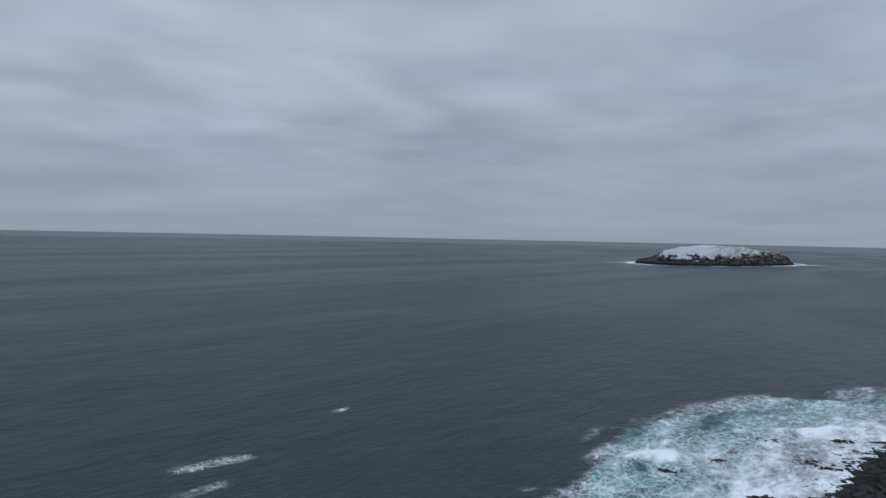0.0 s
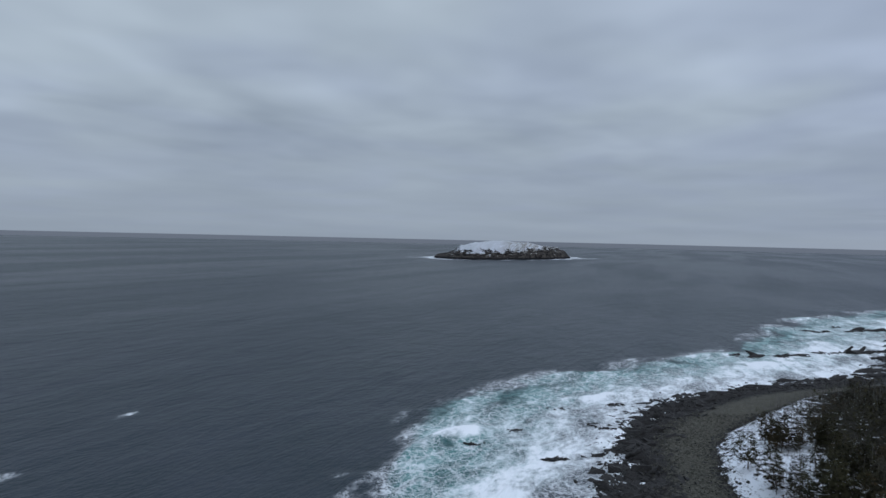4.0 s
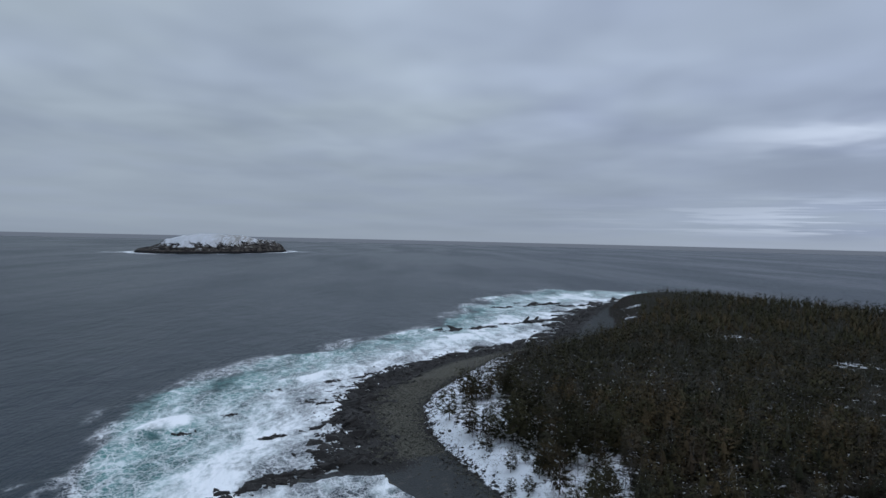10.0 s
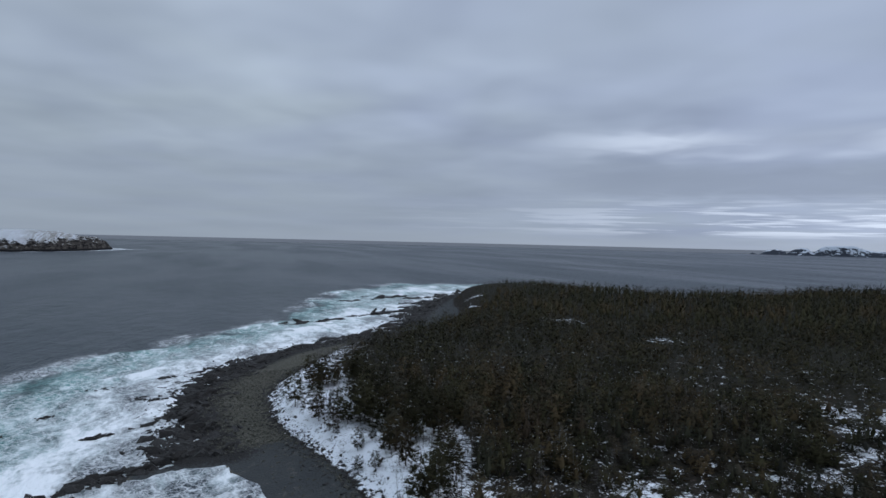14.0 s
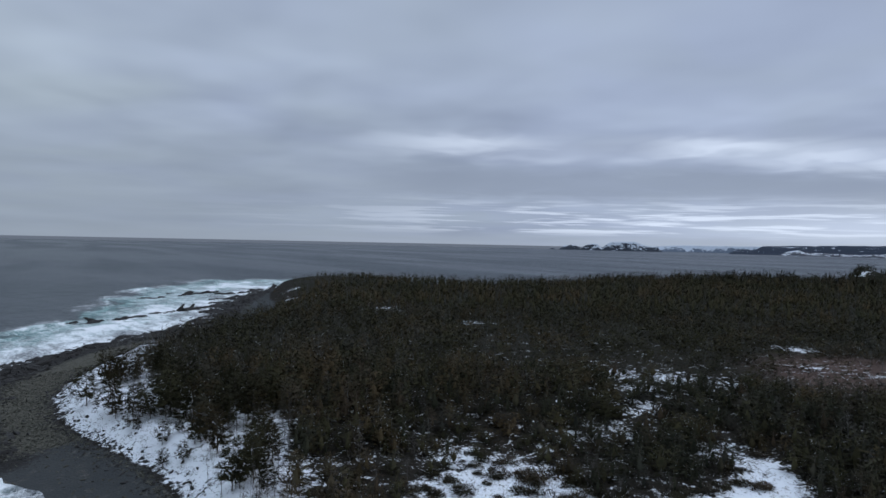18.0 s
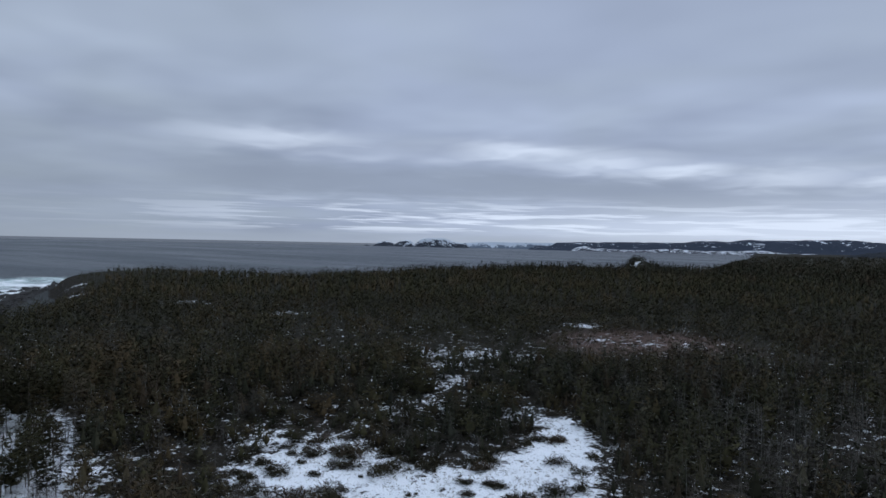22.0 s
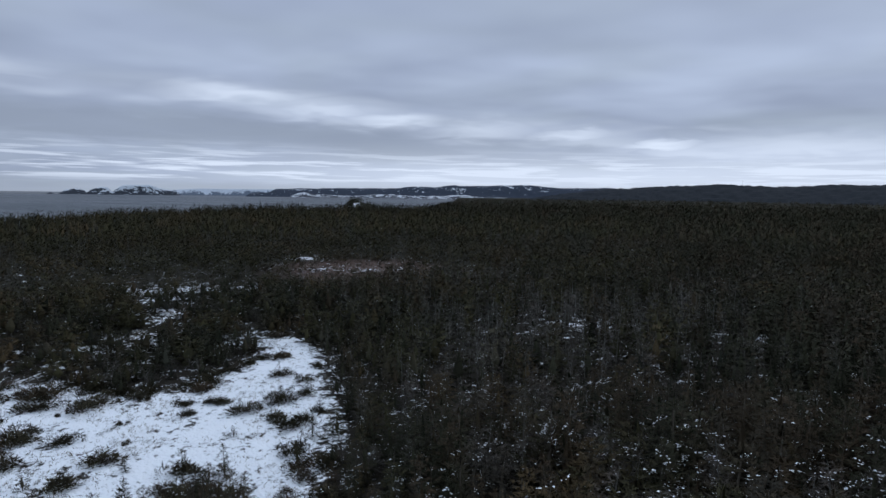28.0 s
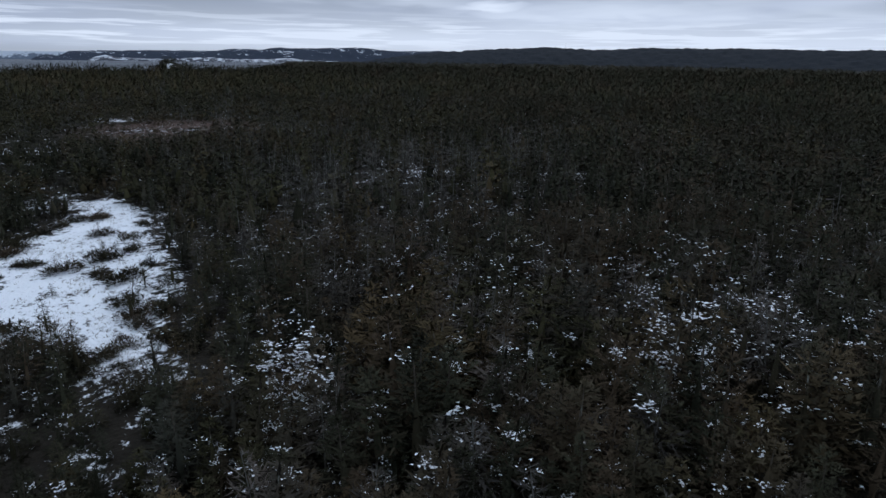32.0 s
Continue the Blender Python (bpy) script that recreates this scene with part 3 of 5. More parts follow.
SCRUBBY = [(70, 86, 12), (102, 78, 14), (126, 98, 22), (88, 68, 9), (178, 72, 18), (205, 100, 14), (150, 60, 14)]
scrubby = lambda x, y: np.max([bump_at(x, y, cx, cy, r) for cx, cy, r in SCRUBBY], axis=0)
open_at = lambda x, y: np.max([w * 1.6 * bump_at(x, y, cx, cy, r * 0.8) for cx, cy, r, w in GLADES], axis=0)
g_tree = inside_by(TREELINE, GX, GY)
snow_amount = 0.155 * ease(g_far, 330, 120) + 0.14 + 0.41 * ease(g_clear, -3, 3) + 0.5 * open_at(GX, GY) + 0.35 * ease(g_bank, 0, 1.5) * ease(g_tree, 9, -1) * ease(GY, 240, 205) + 0.03 * scrubby(GX, GY) * ease(GX, 165, 140)
heath_amount = 0.9 * bump_at(GX, GY, 178, 72, 22) + 0.25 * ease(g_clear, -2, 2) + 0.3 * bump_at(GX, GY, 70, 84, 12)
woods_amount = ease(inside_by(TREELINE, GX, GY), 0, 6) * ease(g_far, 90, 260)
sand_amount = ease(GY, 138, 126) * ease(g_shore, -3, 1) + 0.9 * ease(GY, 250, 300)
ledge_amount = np.clip(1.15 - np.abs(g_shore - 1.0) / (10.0 + 3.0 * ease(GY, 160, 185)), 0, 1) * ease(GY, 120, 134)
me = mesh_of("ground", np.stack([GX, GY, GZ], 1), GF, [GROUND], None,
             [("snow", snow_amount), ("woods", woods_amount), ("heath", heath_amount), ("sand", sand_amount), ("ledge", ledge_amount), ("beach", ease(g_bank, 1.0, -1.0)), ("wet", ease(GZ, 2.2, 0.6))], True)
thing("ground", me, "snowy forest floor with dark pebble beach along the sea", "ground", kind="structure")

SAZ = np.concatenate([np.arange(-180, -76, 4.0), np.arange(-76, -25, 0.6), np.arange(-25, -7, 0.16), np.arange(-7, 100, 0.6), np.arange(100, 180.1, 4.0)])
SX, SY, SF = polar_grid(SAZ, np.sort(np.concatenate([[0.02], np.geomspace(40, 95, 14)[:-1], np.geomspace(95, 420, 120)[:-1], np.geomspace(420, 4960, 95), np.linspace(1440, 2000, 40) + 0.37])))
s_shore, s_foam, s_far = inside_by(SHORE, SX, SY), inside_by(FOAM_RIM, SX, SY), np.hypot(SX, SY)
off = -s_shore
waves = rough_at(SX * 0.8 + SY * 0.6, (SY * 0.8 - SX * 0.6) * 0.35, 22, 3) * 1.1 * ease(s_far, 1500, 300)
WAVE_LINES = [((-61, 132), (-56, 166), 1.5), ((-66, 112), (-62, 124), 0.9), ((-50, 238), (-28, 258), 1.2), ((-40, 200), (-22, 226), 0.8), ((-10, 300), (30, 338), 1.0), ((55, 486), (82, 520), 1.6),
              ((75, 560), (120, 585), 1.4), ((20, 300), (48, 322), 0.7)]


def crest_at(x, y, bow, wide=1.0):
    """Breaking crests: a smooth ridge along each line, with a broken edge."""
    best = np.zeros(x.shape)
    for (ax, ay), (bx, by), h in WAVE_LINES:
        ex, ey = bx - ax, by - ay
        length = math.hypot(ex, ey)
        along = ((x - ax) * ex + (y - ay) * ey) / length
        across = ((x - ax) * ey - (y - ay) * ex) / length + rough_at(x, y, 18, 2) * 8 + bow * np.sin(np.clip(along / length, 0, 1) * 3.14)
        best = np.maximum(best, h * np.exp(-(across / np.where(across > 0, 4.6 * wide, 2.2 * wide)) ** 2) * ease(along, -6, 6) * ease(along, length + 6, length - 6))
    return best


crest = crest_at(SX, SY, 3.0)
calm = ease(off, 0, 8)
sea_z = waves * (0.25 + 0.75 * calm) + crest
ragged = s_foam + 26 * rough_at(SX, SY, 34, 3)
foam_amount = 0.17 * ease(ragged, -14, -2) + 0.43 * ease(ragged, 0, 26) + 0.16 * ease(off + 16 * rough_at(SX + 9, SY, 26, 2), 36, 4) * ease(ragged, -2, 8)
foam_amount = foam_amount + 0.56 * np.clip(crest_at(SX, SY, 3.0, 1.45), 0, 1.15) * np.clip(0.62 + 2.2 * rough_at(SX, SY, 5, 3), 0.1, 1) * ease(s_foam, -22, -2)
s_az = np.degrees(np.arctan2(SX, SY))
s_out = np.hypot((s_az + 16.2) / 6.1 * 185, s_far - (1752 + (s_az + 16.2) * 20)) - 192
foam_amount = np.maximum(foam_amount, (0.80 + 0.8 * rough_at(SX, SY, 40, 3)) * ease(s_out, 34, 6) * ease(s_far, 1400, 1440))
foam_amount = np.maximum(foam_amount, (0.34 + 0.5 * rough_at(SX, SY, 50, 2)) * bump_at(s_az, s_far / 30, -23.0, 1620 / 30, 1.1))
foam_amount = np.maximum(foam_amount, (0.34 + 0.5 * rough_at(SX, SY, 50, 2)) * bump_at(s_az, s_far / 30, -9.4, 1860 / 30, 1.1))
for (ax, ay), (bx, by), w in [((-136, 76), (-132, 90), 0.27), ((-148, 124), (-149, 136), 0.24), ((-124, 66), (-121, 76), 0.27)]:
    s = np.clip(((SX - ax) * (bx - ax) + (SY - ay) * (by - ay)) / ((bx - ax) ** 2 + (by - ay) ** 2), 0, 1)
    foam_amount = np.maximum(foam_amount, w * np.exp(-((SX - ax - s * (bx - ax)) ** 2 + (SY - ay - s * (by - ay)) ** 2) / 5.0))
foam_amount = foam_amount - 0.22 * bump_at(SX, SY, -8, 114, 14)
churn_amount = np.clip(0.85 * ease(ragged, -14, 10) * (0.55 + 0.45 * ease(off, 5, 40)) + 0.4 * crest, 0, 1)
me = mesh_of("sea", np.stack([SX, SY, sea_z], 1), SF, [SEA], None, [("foam", foam_amount), ("churn", churn_amount), ("caps", ease(s_far, 60, 110) * ease(s_far, 900, 300) * ease(s_foam, 2, -6))], True)
thing("water", me, "grey winter sea with white surf along the rocks", "sea", kind="structure")


# ---- far land ----
def ridge(name, label, az0, az1, step, r0, r1, rings, top, mat, bumpy, seed, kind="structure", category="hill", smooth=False, grain=220, crag=0.0):
    """A strip of land: top(az, s) gives its height, s from 0 at the near foot to 1 at the far foot."""
    azs, rs = np.arange(az0, az1 + step, step), np.linspace(r0, r1, rings)
    x, y, f = polar_grid(azs, rs)
    s = (np.hypot(x, y) - r0) / (r1 - r0)
    az = np.degrees(np.arctan2(x, y))
    z = top(az, s)
    z = z + bumpy * rough_at(x + seed * 31, y, grain, 4) * np.clip(6 * s * (1 - s), 0, 1) * np.clip((z - 1) / 12, 0, 1) + crag * np.abs(rough_at(x, y + seed, grain / 3.5, 3)) * np.clip((z - 5) / 12, 0, 1) * np.clip(1.5 - z / 28, 0.12, 1) - 4
    return thing(name, mesh_of(name, np.stack([x, y, z], 1), f, [mat], None, (), smooth), label, category, kind=kind)


def profile(points):
    xs, ys = zip(*points)
    return lambda az: np.interp(az, xs, ys)


def make_isle():
    """The near island: a snow sheet over the crown, thin wind-combed snow beside it, bare dark crags below."""
    m, nt, b = material("isle_rock_and_snow")
    p = n_place(nt)
    side = n_math(nt, "DIVIDE", n_math(nt, "ADD", n_math(nt, "MULTIPLY", n_math(nt, "ARCTAN2", n_sep(nt, p, 0), n_sep(nt, p, 1)), 57.29578), 16.2), 6.1)
    height = n_math(nt, "DIVIDE", n_sep(nt, p, 2), 44.0)
    flat = n_sep(nt, nt.nodes.new("ShaderNodeNewGeometry").outputs["Normal"], 2)
    big = n_noise(nt, n_stretch(nt, p, 1, 1, 1.6), 0.022, 4.0, 0.6, 0.4)
    small = n_noise(nt, n_stretch(nt, p, 1, 1, 2.6), 0.085, 5.0, 0.68, 0.4)
    combed = n_noise(nt, n_stretch(nt, p, 1.0, 0.12, 0.10, 24), 0.16, 3.0, 0.6)
    middle = n_math(nt, "SUBTRACT", 1.0, n_math(nt, "ABSOLUTE", n_math(nt, "ADD", side, 0.12)))
    s1 = n_math(nt, "ADD", n_math(nt, "MULTIPLY", height, 1.05), n_math(nt, "MULTIPLY", middle, 0.42))
    s1 = n_math(nt, "ADD", s1, n_math(nt, "MULTIPLY", flat, 0.30))
    s1 = n_math(nt, "ADD", s1, n_math(nt, "MULTIPLY", n_math(nt, "SUBTRACT", n_math(nt, "ADD", n_math(nt, "MULTIPLY", big, 0.5), n_math(nt, "MULTIPLY", small, 0.5)), 0.5), 2.6))
    cover = n_range(nt, s1, 1.00, 1.10)
    ledge = n_math(nt, "MULTIPLY", n_range(nt, small, 0.60, 0.68), n_range(nt, flat, 0.35, 0.7))
    stone = n_mix(nt, n_range(nt, small, 0.36, 0.66), (0.008, 0.008, 0.009), (0.110, 0.098, 0.086))
    stone = n_mix(nt, n_range(nt, height, 0.06, 0.16, 1.0, 0.0), stone, (0.014, 0.014, 0.015))
    white = n_mix(nt, small, (0.50, 0.53, 0.57), (0.66, 0.69, 0.73))
    thin = n_math(nt, "MULTIPLY", n_range(nt, side, -0.05, 0.2, 0.25, 1.0), n_range(nt, combed, 0.34, 0.58))
    white = n_mix(nt, n_math(nt, "MULTIPLY", thin, 0.8), white, (0.25, 0.235, 0.205))
    color = n_mix(nt, n_math(nt, "MAXIMUM", cover, n_math(nt, "MULTIPLY", ledge, n_range(nt, height, 0.12, 0.22))), stone, white)
    surface(nt, b, color, 0.95, n_bump(nt, small, 6.0, 0.9), 0.05)
    return m


ISLE = make_isle()
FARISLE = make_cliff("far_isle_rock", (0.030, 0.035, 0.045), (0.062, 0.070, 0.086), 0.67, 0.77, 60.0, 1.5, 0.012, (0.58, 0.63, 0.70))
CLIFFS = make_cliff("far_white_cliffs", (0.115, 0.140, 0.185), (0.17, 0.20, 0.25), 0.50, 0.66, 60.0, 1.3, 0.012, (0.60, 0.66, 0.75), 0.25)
# hills across the bay: blue distance haze is mixed into the spruce colour
HAZED_WOODS = make_cliff("hazed_wooded_hills", (0.024, 0.032, 0.048), (0.046, 0.057, 0.080), 0.95, 1.03, 200.0, 1.9, 0.010)
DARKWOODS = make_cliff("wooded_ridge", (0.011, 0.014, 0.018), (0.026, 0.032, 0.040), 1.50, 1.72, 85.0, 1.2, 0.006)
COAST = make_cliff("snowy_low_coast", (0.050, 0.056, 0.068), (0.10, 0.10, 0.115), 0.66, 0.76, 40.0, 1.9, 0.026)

isle_top = profile([(-22.3, 0), (-22.0, 6), (-21.2, 9), (-20.5, 17), (-19.9, 31), (-19.6, 31), (-18.9, 38), (-17.8, 41), (-16.2, 42), (-14.8, 42), (-13.6, 38), (-12.7, 33), (-11.9, 30), (-11.2, 24), (-10.7, 15), (-10.4, 5), (-10.15, 0)])


def isle_height(az, s):
    """Height inside an oval footprint that lies askew to the view."""
    u = np.clip((az + 16.2) / 6.1, -1, 1)
    r = 1500 + 520 * s
    deep = 205 * np.sqrt(np.maximum(1 - u * u, 1e-4))
    rim = 1 - np.abs(r - (1752 + (az + 16.2) * 20)) / deep + 0.07 * np.sin(az * 2.1) * np.cos(az * 0.9 + 1.0)
    return isle_top(az) * (0.10 * ease(rim, 0.0, 0.02) + 0.26 * ease(rim, 0.05, 0.10) + 0.34 * ease(rim, 0.10, 0.26) + 0.30 * ease(rim, 0.18, 0.5)) - 6 * ease(rim, 0.02, -0.05) + 4


ridge("island", "rocky island with a snow-covered rounded top in the sea", -22.4, -10.0, 0.07, 1500, 2020, 84, isle_height, ISLE, 12.0, 3, kind="", category="island", grain=48, crag=11.0)
FAR_ISLES = [("small dark islet off the far islands", [(42.75, 0), (43.0, 13), (43.35, 0)]), ("distant dark rocky island with snow on its top", [(43.5, 0), (44.0, 26), (44.7, 36), (45.3, 24), (45.5, 0)]),
             ("distant humped dark island streaked with snow", [(45.35, 0), (45.7, 26), (46.4, 44), (46.9, 40), (47.25, 12), (47.4, 0)]),
             ("distant flat-topped cliffed island streaked with snow", [(47.1, 0), (47.4, 28), (47.8, 50), (48.1, 60), (50.0, 62), (50.4, 50), (51.0, 34), (51.8, 28), (52.1, 10), (52.25, 0)])]
for n, (label, points) in enumerate(FAR_ISLES):
    ridge("far_island", label, points[0][0], points[-1][0], 0.05, 4440, 4620, 12, lambda az, s, top=profile(points): top(az) * ease(s, 0, 0.35) * ease(s, 1, 0.7) + 3, FARISLE, 12.0, 8 + n, kind="", category="island", grain=110)
cliff_top = profile([(51.0, 30), (54, 44), (57, 46), (60, 46), (63, 52), (66, 50)])
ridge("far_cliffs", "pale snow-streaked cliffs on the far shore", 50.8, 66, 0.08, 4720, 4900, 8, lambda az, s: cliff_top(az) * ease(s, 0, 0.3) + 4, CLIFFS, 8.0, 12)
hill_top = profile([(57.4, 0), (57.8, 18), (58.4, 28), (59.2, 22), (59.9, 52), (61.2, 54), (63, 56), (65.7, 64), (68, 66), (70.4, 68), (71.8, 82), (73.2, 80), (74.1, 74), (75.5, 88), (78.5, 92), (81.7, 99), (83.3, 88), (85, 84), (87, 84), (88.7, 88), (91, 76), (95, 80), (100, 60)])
ridge("far_hills", "long low wooded hills with snow patches across the bay", 57.4, 100, 0.08, 4100, 4700, 16, lambda az, s: hill_top(az) * ease(s, 0.05, 0.75) + 4, HAZED_WOODS, 26.0, 21, grain=200)
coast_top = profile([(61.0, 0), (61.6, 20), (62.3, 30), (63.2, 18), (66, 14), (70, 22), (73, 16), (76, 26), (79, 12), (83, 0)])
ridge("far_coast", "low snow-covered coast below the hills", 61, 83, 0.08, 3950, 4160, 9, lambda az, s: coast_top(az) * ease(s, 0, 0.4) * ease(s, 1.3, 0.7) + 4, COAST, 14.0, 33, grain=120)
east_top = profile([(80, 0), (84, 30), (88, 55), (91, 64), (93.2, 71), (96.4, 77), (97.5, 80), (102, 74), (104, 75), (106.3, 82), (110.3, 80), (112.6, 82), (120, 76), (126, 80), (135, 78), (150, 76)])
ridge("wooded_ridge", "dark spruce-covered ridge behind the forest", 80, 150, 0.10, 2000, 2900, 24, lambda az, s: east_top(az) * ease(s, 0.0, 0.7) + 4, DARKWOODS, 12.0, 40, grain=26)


mast = thing("radio_mast", None, "thin grey radio mast on the wooded ridge", "mast")
mast.location = (2590 * math.sin(radians(99.5)), 2590 * math.cos(radians(99.5)), 66)


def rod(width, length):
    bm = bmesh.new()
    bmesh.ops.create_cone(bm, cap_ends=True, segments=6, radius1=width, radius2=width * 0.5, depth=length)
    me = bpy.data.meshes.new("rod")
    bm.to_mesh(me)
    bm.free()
    me.materials.append(HAZED_WOODS)
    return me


sub("pole", rod(0.35, 36.0), mast).location = (0, 0, 14)
for height in (20.0, 26.0):
    arm = sub("crossarm", rod(0.25, 3.0), mast)
    arm.location, arm.rotation_euler = (0, 0, height), (0, radians(90), 0)


# ---- trees: needle sprays and wood as triangles, built once per kind and spread by the plan ----
def blades(base, tip, half, rng, roll=0.8):
    """Pointed sprays from base to tip points, (n, 3, 3)."""
    way = tip - base
    side = np.cross(way, (0, 0, 1.0)) + rng.normal(0, roll, way.shape) * np.linalg.norm(way, axis=1)[:, None]
    side /= np.linalg.norm(side, axis=1)[:, None] + 1e-9
    low = base + way * rng.uniform(0.0, 0.35, (len(way), 1))
    return np.stack([low - side * half[:, None], base * 0.75 + tip * 0.25 + side * half[:, None], tip], 1)


def pole(points, radii, sides=4):
    """A tapered trunk through points, (n, 3, 3)."""
    out = []
    for k in range(len(points) - 1):
        for s in range(sides):
            a, b = 2 * math.pi * s / sides, 2 * math.pi * (s + 1) / sides
            ca, cb = np.array([math.cos(a), math.sin(a), 0]), np.array([math.cos(b), math.sin(b), 0])
            p, q = points[k], points[k + 1]
            out.append([p + ca * radii[k], p + cb * radii[k], q + cb * radii[k + 1]])
            out.append([p + ca * radii[k], q + cb * radii[k + 1], q + ca * radii[k + 1]])
    return np.array(out)


def snow_lumps(centres, size, rng, each=4):
    """Small flattened heaps of snow round the given places."""
    n = len(centres) * each
    c = np.repeat(centres, each, 0) + rng.normal(0, 1.35 * size, (n, 3)) * (1, 1, 0.35)
    a = rng.rand(n, 1) * 6.28 + np.array([0, 2.1, 4.2]) + rng.normal(0, 0.3, (n, 3))
    r = size * rng.uniform(0.3, 1.0, (n, 3))
    return np.stack([c[:, :1] + r * np.cos(a), c[:, 1:2] + r * np.sin(a), c[:, 2:] + rng.normal(0, 0.12 * size, (n, 3))], -1)


def conifer(seed, tall, wide, bare, tufts, per, spray, fat, snowy, lumps=6, taper=0.62, droop=0.12, upright=0.10, solid=True):
    """Trunk, needles and lying snow of one spruce or fir: tufts of sprays on whorled branches, denser outside."""
    rng = np.random.RandomState(seed)
    bend = rng.normal(0, 0.04 * tall, 2)
    axis = lambda h: np.stack([bend[0] * (h / tall) ** 2, bend[1] * (h / tall) ** 2, h], -1)
    trunk = pole(axis(np.linspace(0, tall * 0.97, 4)), np.linspace(0.016 * tall, 0.003 * tall, 4))
    lopsided, phase, bulge = rng.uniform(0.1, 0.45), rng.rand() * 6.28, rng.uniform(0.45, 0.8)
    f = np.sort(((np.arange(tufts) + rng.rand(tufts)) / tufts)) ** 1.15 * 0.97
    rest = 1 - f
    ang = np.arange(tufts) * 2.39996 + rng.normal(0, 0.5, tufts)
    reach = wide * (0.05 + rest**taper * np.minimum(1.0, bulge + 1.6 * f)) * (1 + lopsided * np.cos(ang - phase)) * (1 + 0.30 * np.sin(f * 34 + seed))
    rad = reach * rng.uniform(0.30, 1.08, tufts) ** 0.7
    out = np.stack([np.cos(ang), np.sin(ang), 0 * ang], 1)
    heart = axis(tall * (bare + (1 - bare) * f)) + out * rad[:, None] + np.stack([0 * ang, 0 * ang, (0.55 * f - droop * 2.0) * rad], 1)
    size = spray * (0.55 + 0.6 * rest) * rng.uniform(0.7, 1.35, tufts)
    c, o, z = np.repeat(heart, per, 0), np.repeat(out, per, 0), np.repeat(size, per)
    n = len(c)
    way = o * 0.55 + rng.normal(0, 0.62, (n, 3)) * (1, 1, 0.5) + np.stack([0 * z, 0 * z, upright + 0.35 * np.repeat(f, per)], 1)
    base = c + rng.normal(0, 0.30, (n, 3)) * z[:, None] * (1, 1, 0.6) - way * (0.35 * z)[:, None]
    needle = [blades(base, base + way * (z * rng.uniform(0.8, 1.35, n))[:, None], z * fat * rng.uniform(0.6, 1.35, n), rng, 0.6)]
    needle.append(blades(axis(np.full(3, tall * 0.88)), axis(np.full(3, tall * 1.02)) + rng.normal(0, 0.04, (3, 3)), np.full(3, 0.018 * tall), rng))
    if solid:
        needle.append(core(rng, axis, tall, wide * (0.55 if tufts > 60 else 1), bare))
    laden = rng.rand() * 6.28
    hit = rng.rand(tufts) < snowy * (1 + 0.9 * np.cos(ang - laden)) * (0.4 + rest)
    load = heart[hit] + (0, 0, 0.12)
    return trunk, np.concatenate(needle), snow_lumps(load, (0.17 if lumps > 6 else 0.14) * (1.25 if snowy > 0.1 else 1), rng, lumps) if hit.any() else np.zeros((0, 3, 3))


def core(rng, axis, tall, wide, bare, sides=4):
    """The dense inside of a crown: a slim ragged spindle that light does not pass."""
    rings = []
    ang = np.arange(sides) * 6.283 / sides + rng.rand()
    for f, g in ((bare + 0.04, 0.10), (bare + 0.22, 0.30), (0.66, 0.05)):
        r = g * wide * rng.uniform(0.7, 1.3, sides)
        rings.append(axis(np.full(sides, f * tall)) + np.stack([r * np.cos(ang), r * np.sin(ang), rng.normal(0, 0.03 * tall, sides)], 1))
    out = []
    for low, high in zip(rings, rings[1:]):
        for k in range(sides):
            n = (k + 1) % sides
            out += [[low[k], low[n], high[n]], [low[k], high[n], high[k]]]
    return np.array(out)


def crown_normals(tris, ragged=0.75):
    """Normals that swell outwards from the tree's axis, so that a crown shades as one body."""
    p = tris.reshape(-1, 3)
    tall = p[:, 2].max()
    wide = np.abs(p[:, :2]).max() + 1e-6
    n = np.stack([p[:, 0] / wide, p[:, 1] / wide, 0.9 * (p[:, 2] / tall - 0.40) + 0.25], 1)
    n = n / (np.linalg.norm(n, axis=1)[:, None] + 1e-6)
    flat = np.cross(tris[:, 1] - tris[:, 0], tris[:, 2] - tris[:, 0])
    flat = flat / (np.linalg.norm(flat, axis=1)[:, None] + 1e-9)
    flat = np.repeat(flat, 3, 0)
    flat = flat * np.where((flat * n).sum(1) < 0, -1.0, 1.0)[:, None]
    n = n + ragged * flat
    return (n / (np.linalg.norm(n, axis=1)[:, None] + 1e-6)).reshape(-1, 3, 3)


def face_normals(tris):
    flat = np.cross(tris[:, 1] - tris[:, 0], tris[:, 2] - tris[:, 0])
    flat = flat / (np.linalg.norm(flat, axis=1)[:, None] + 1e-9)
    return np.repeat(flat[:, None, :], 3, 1)


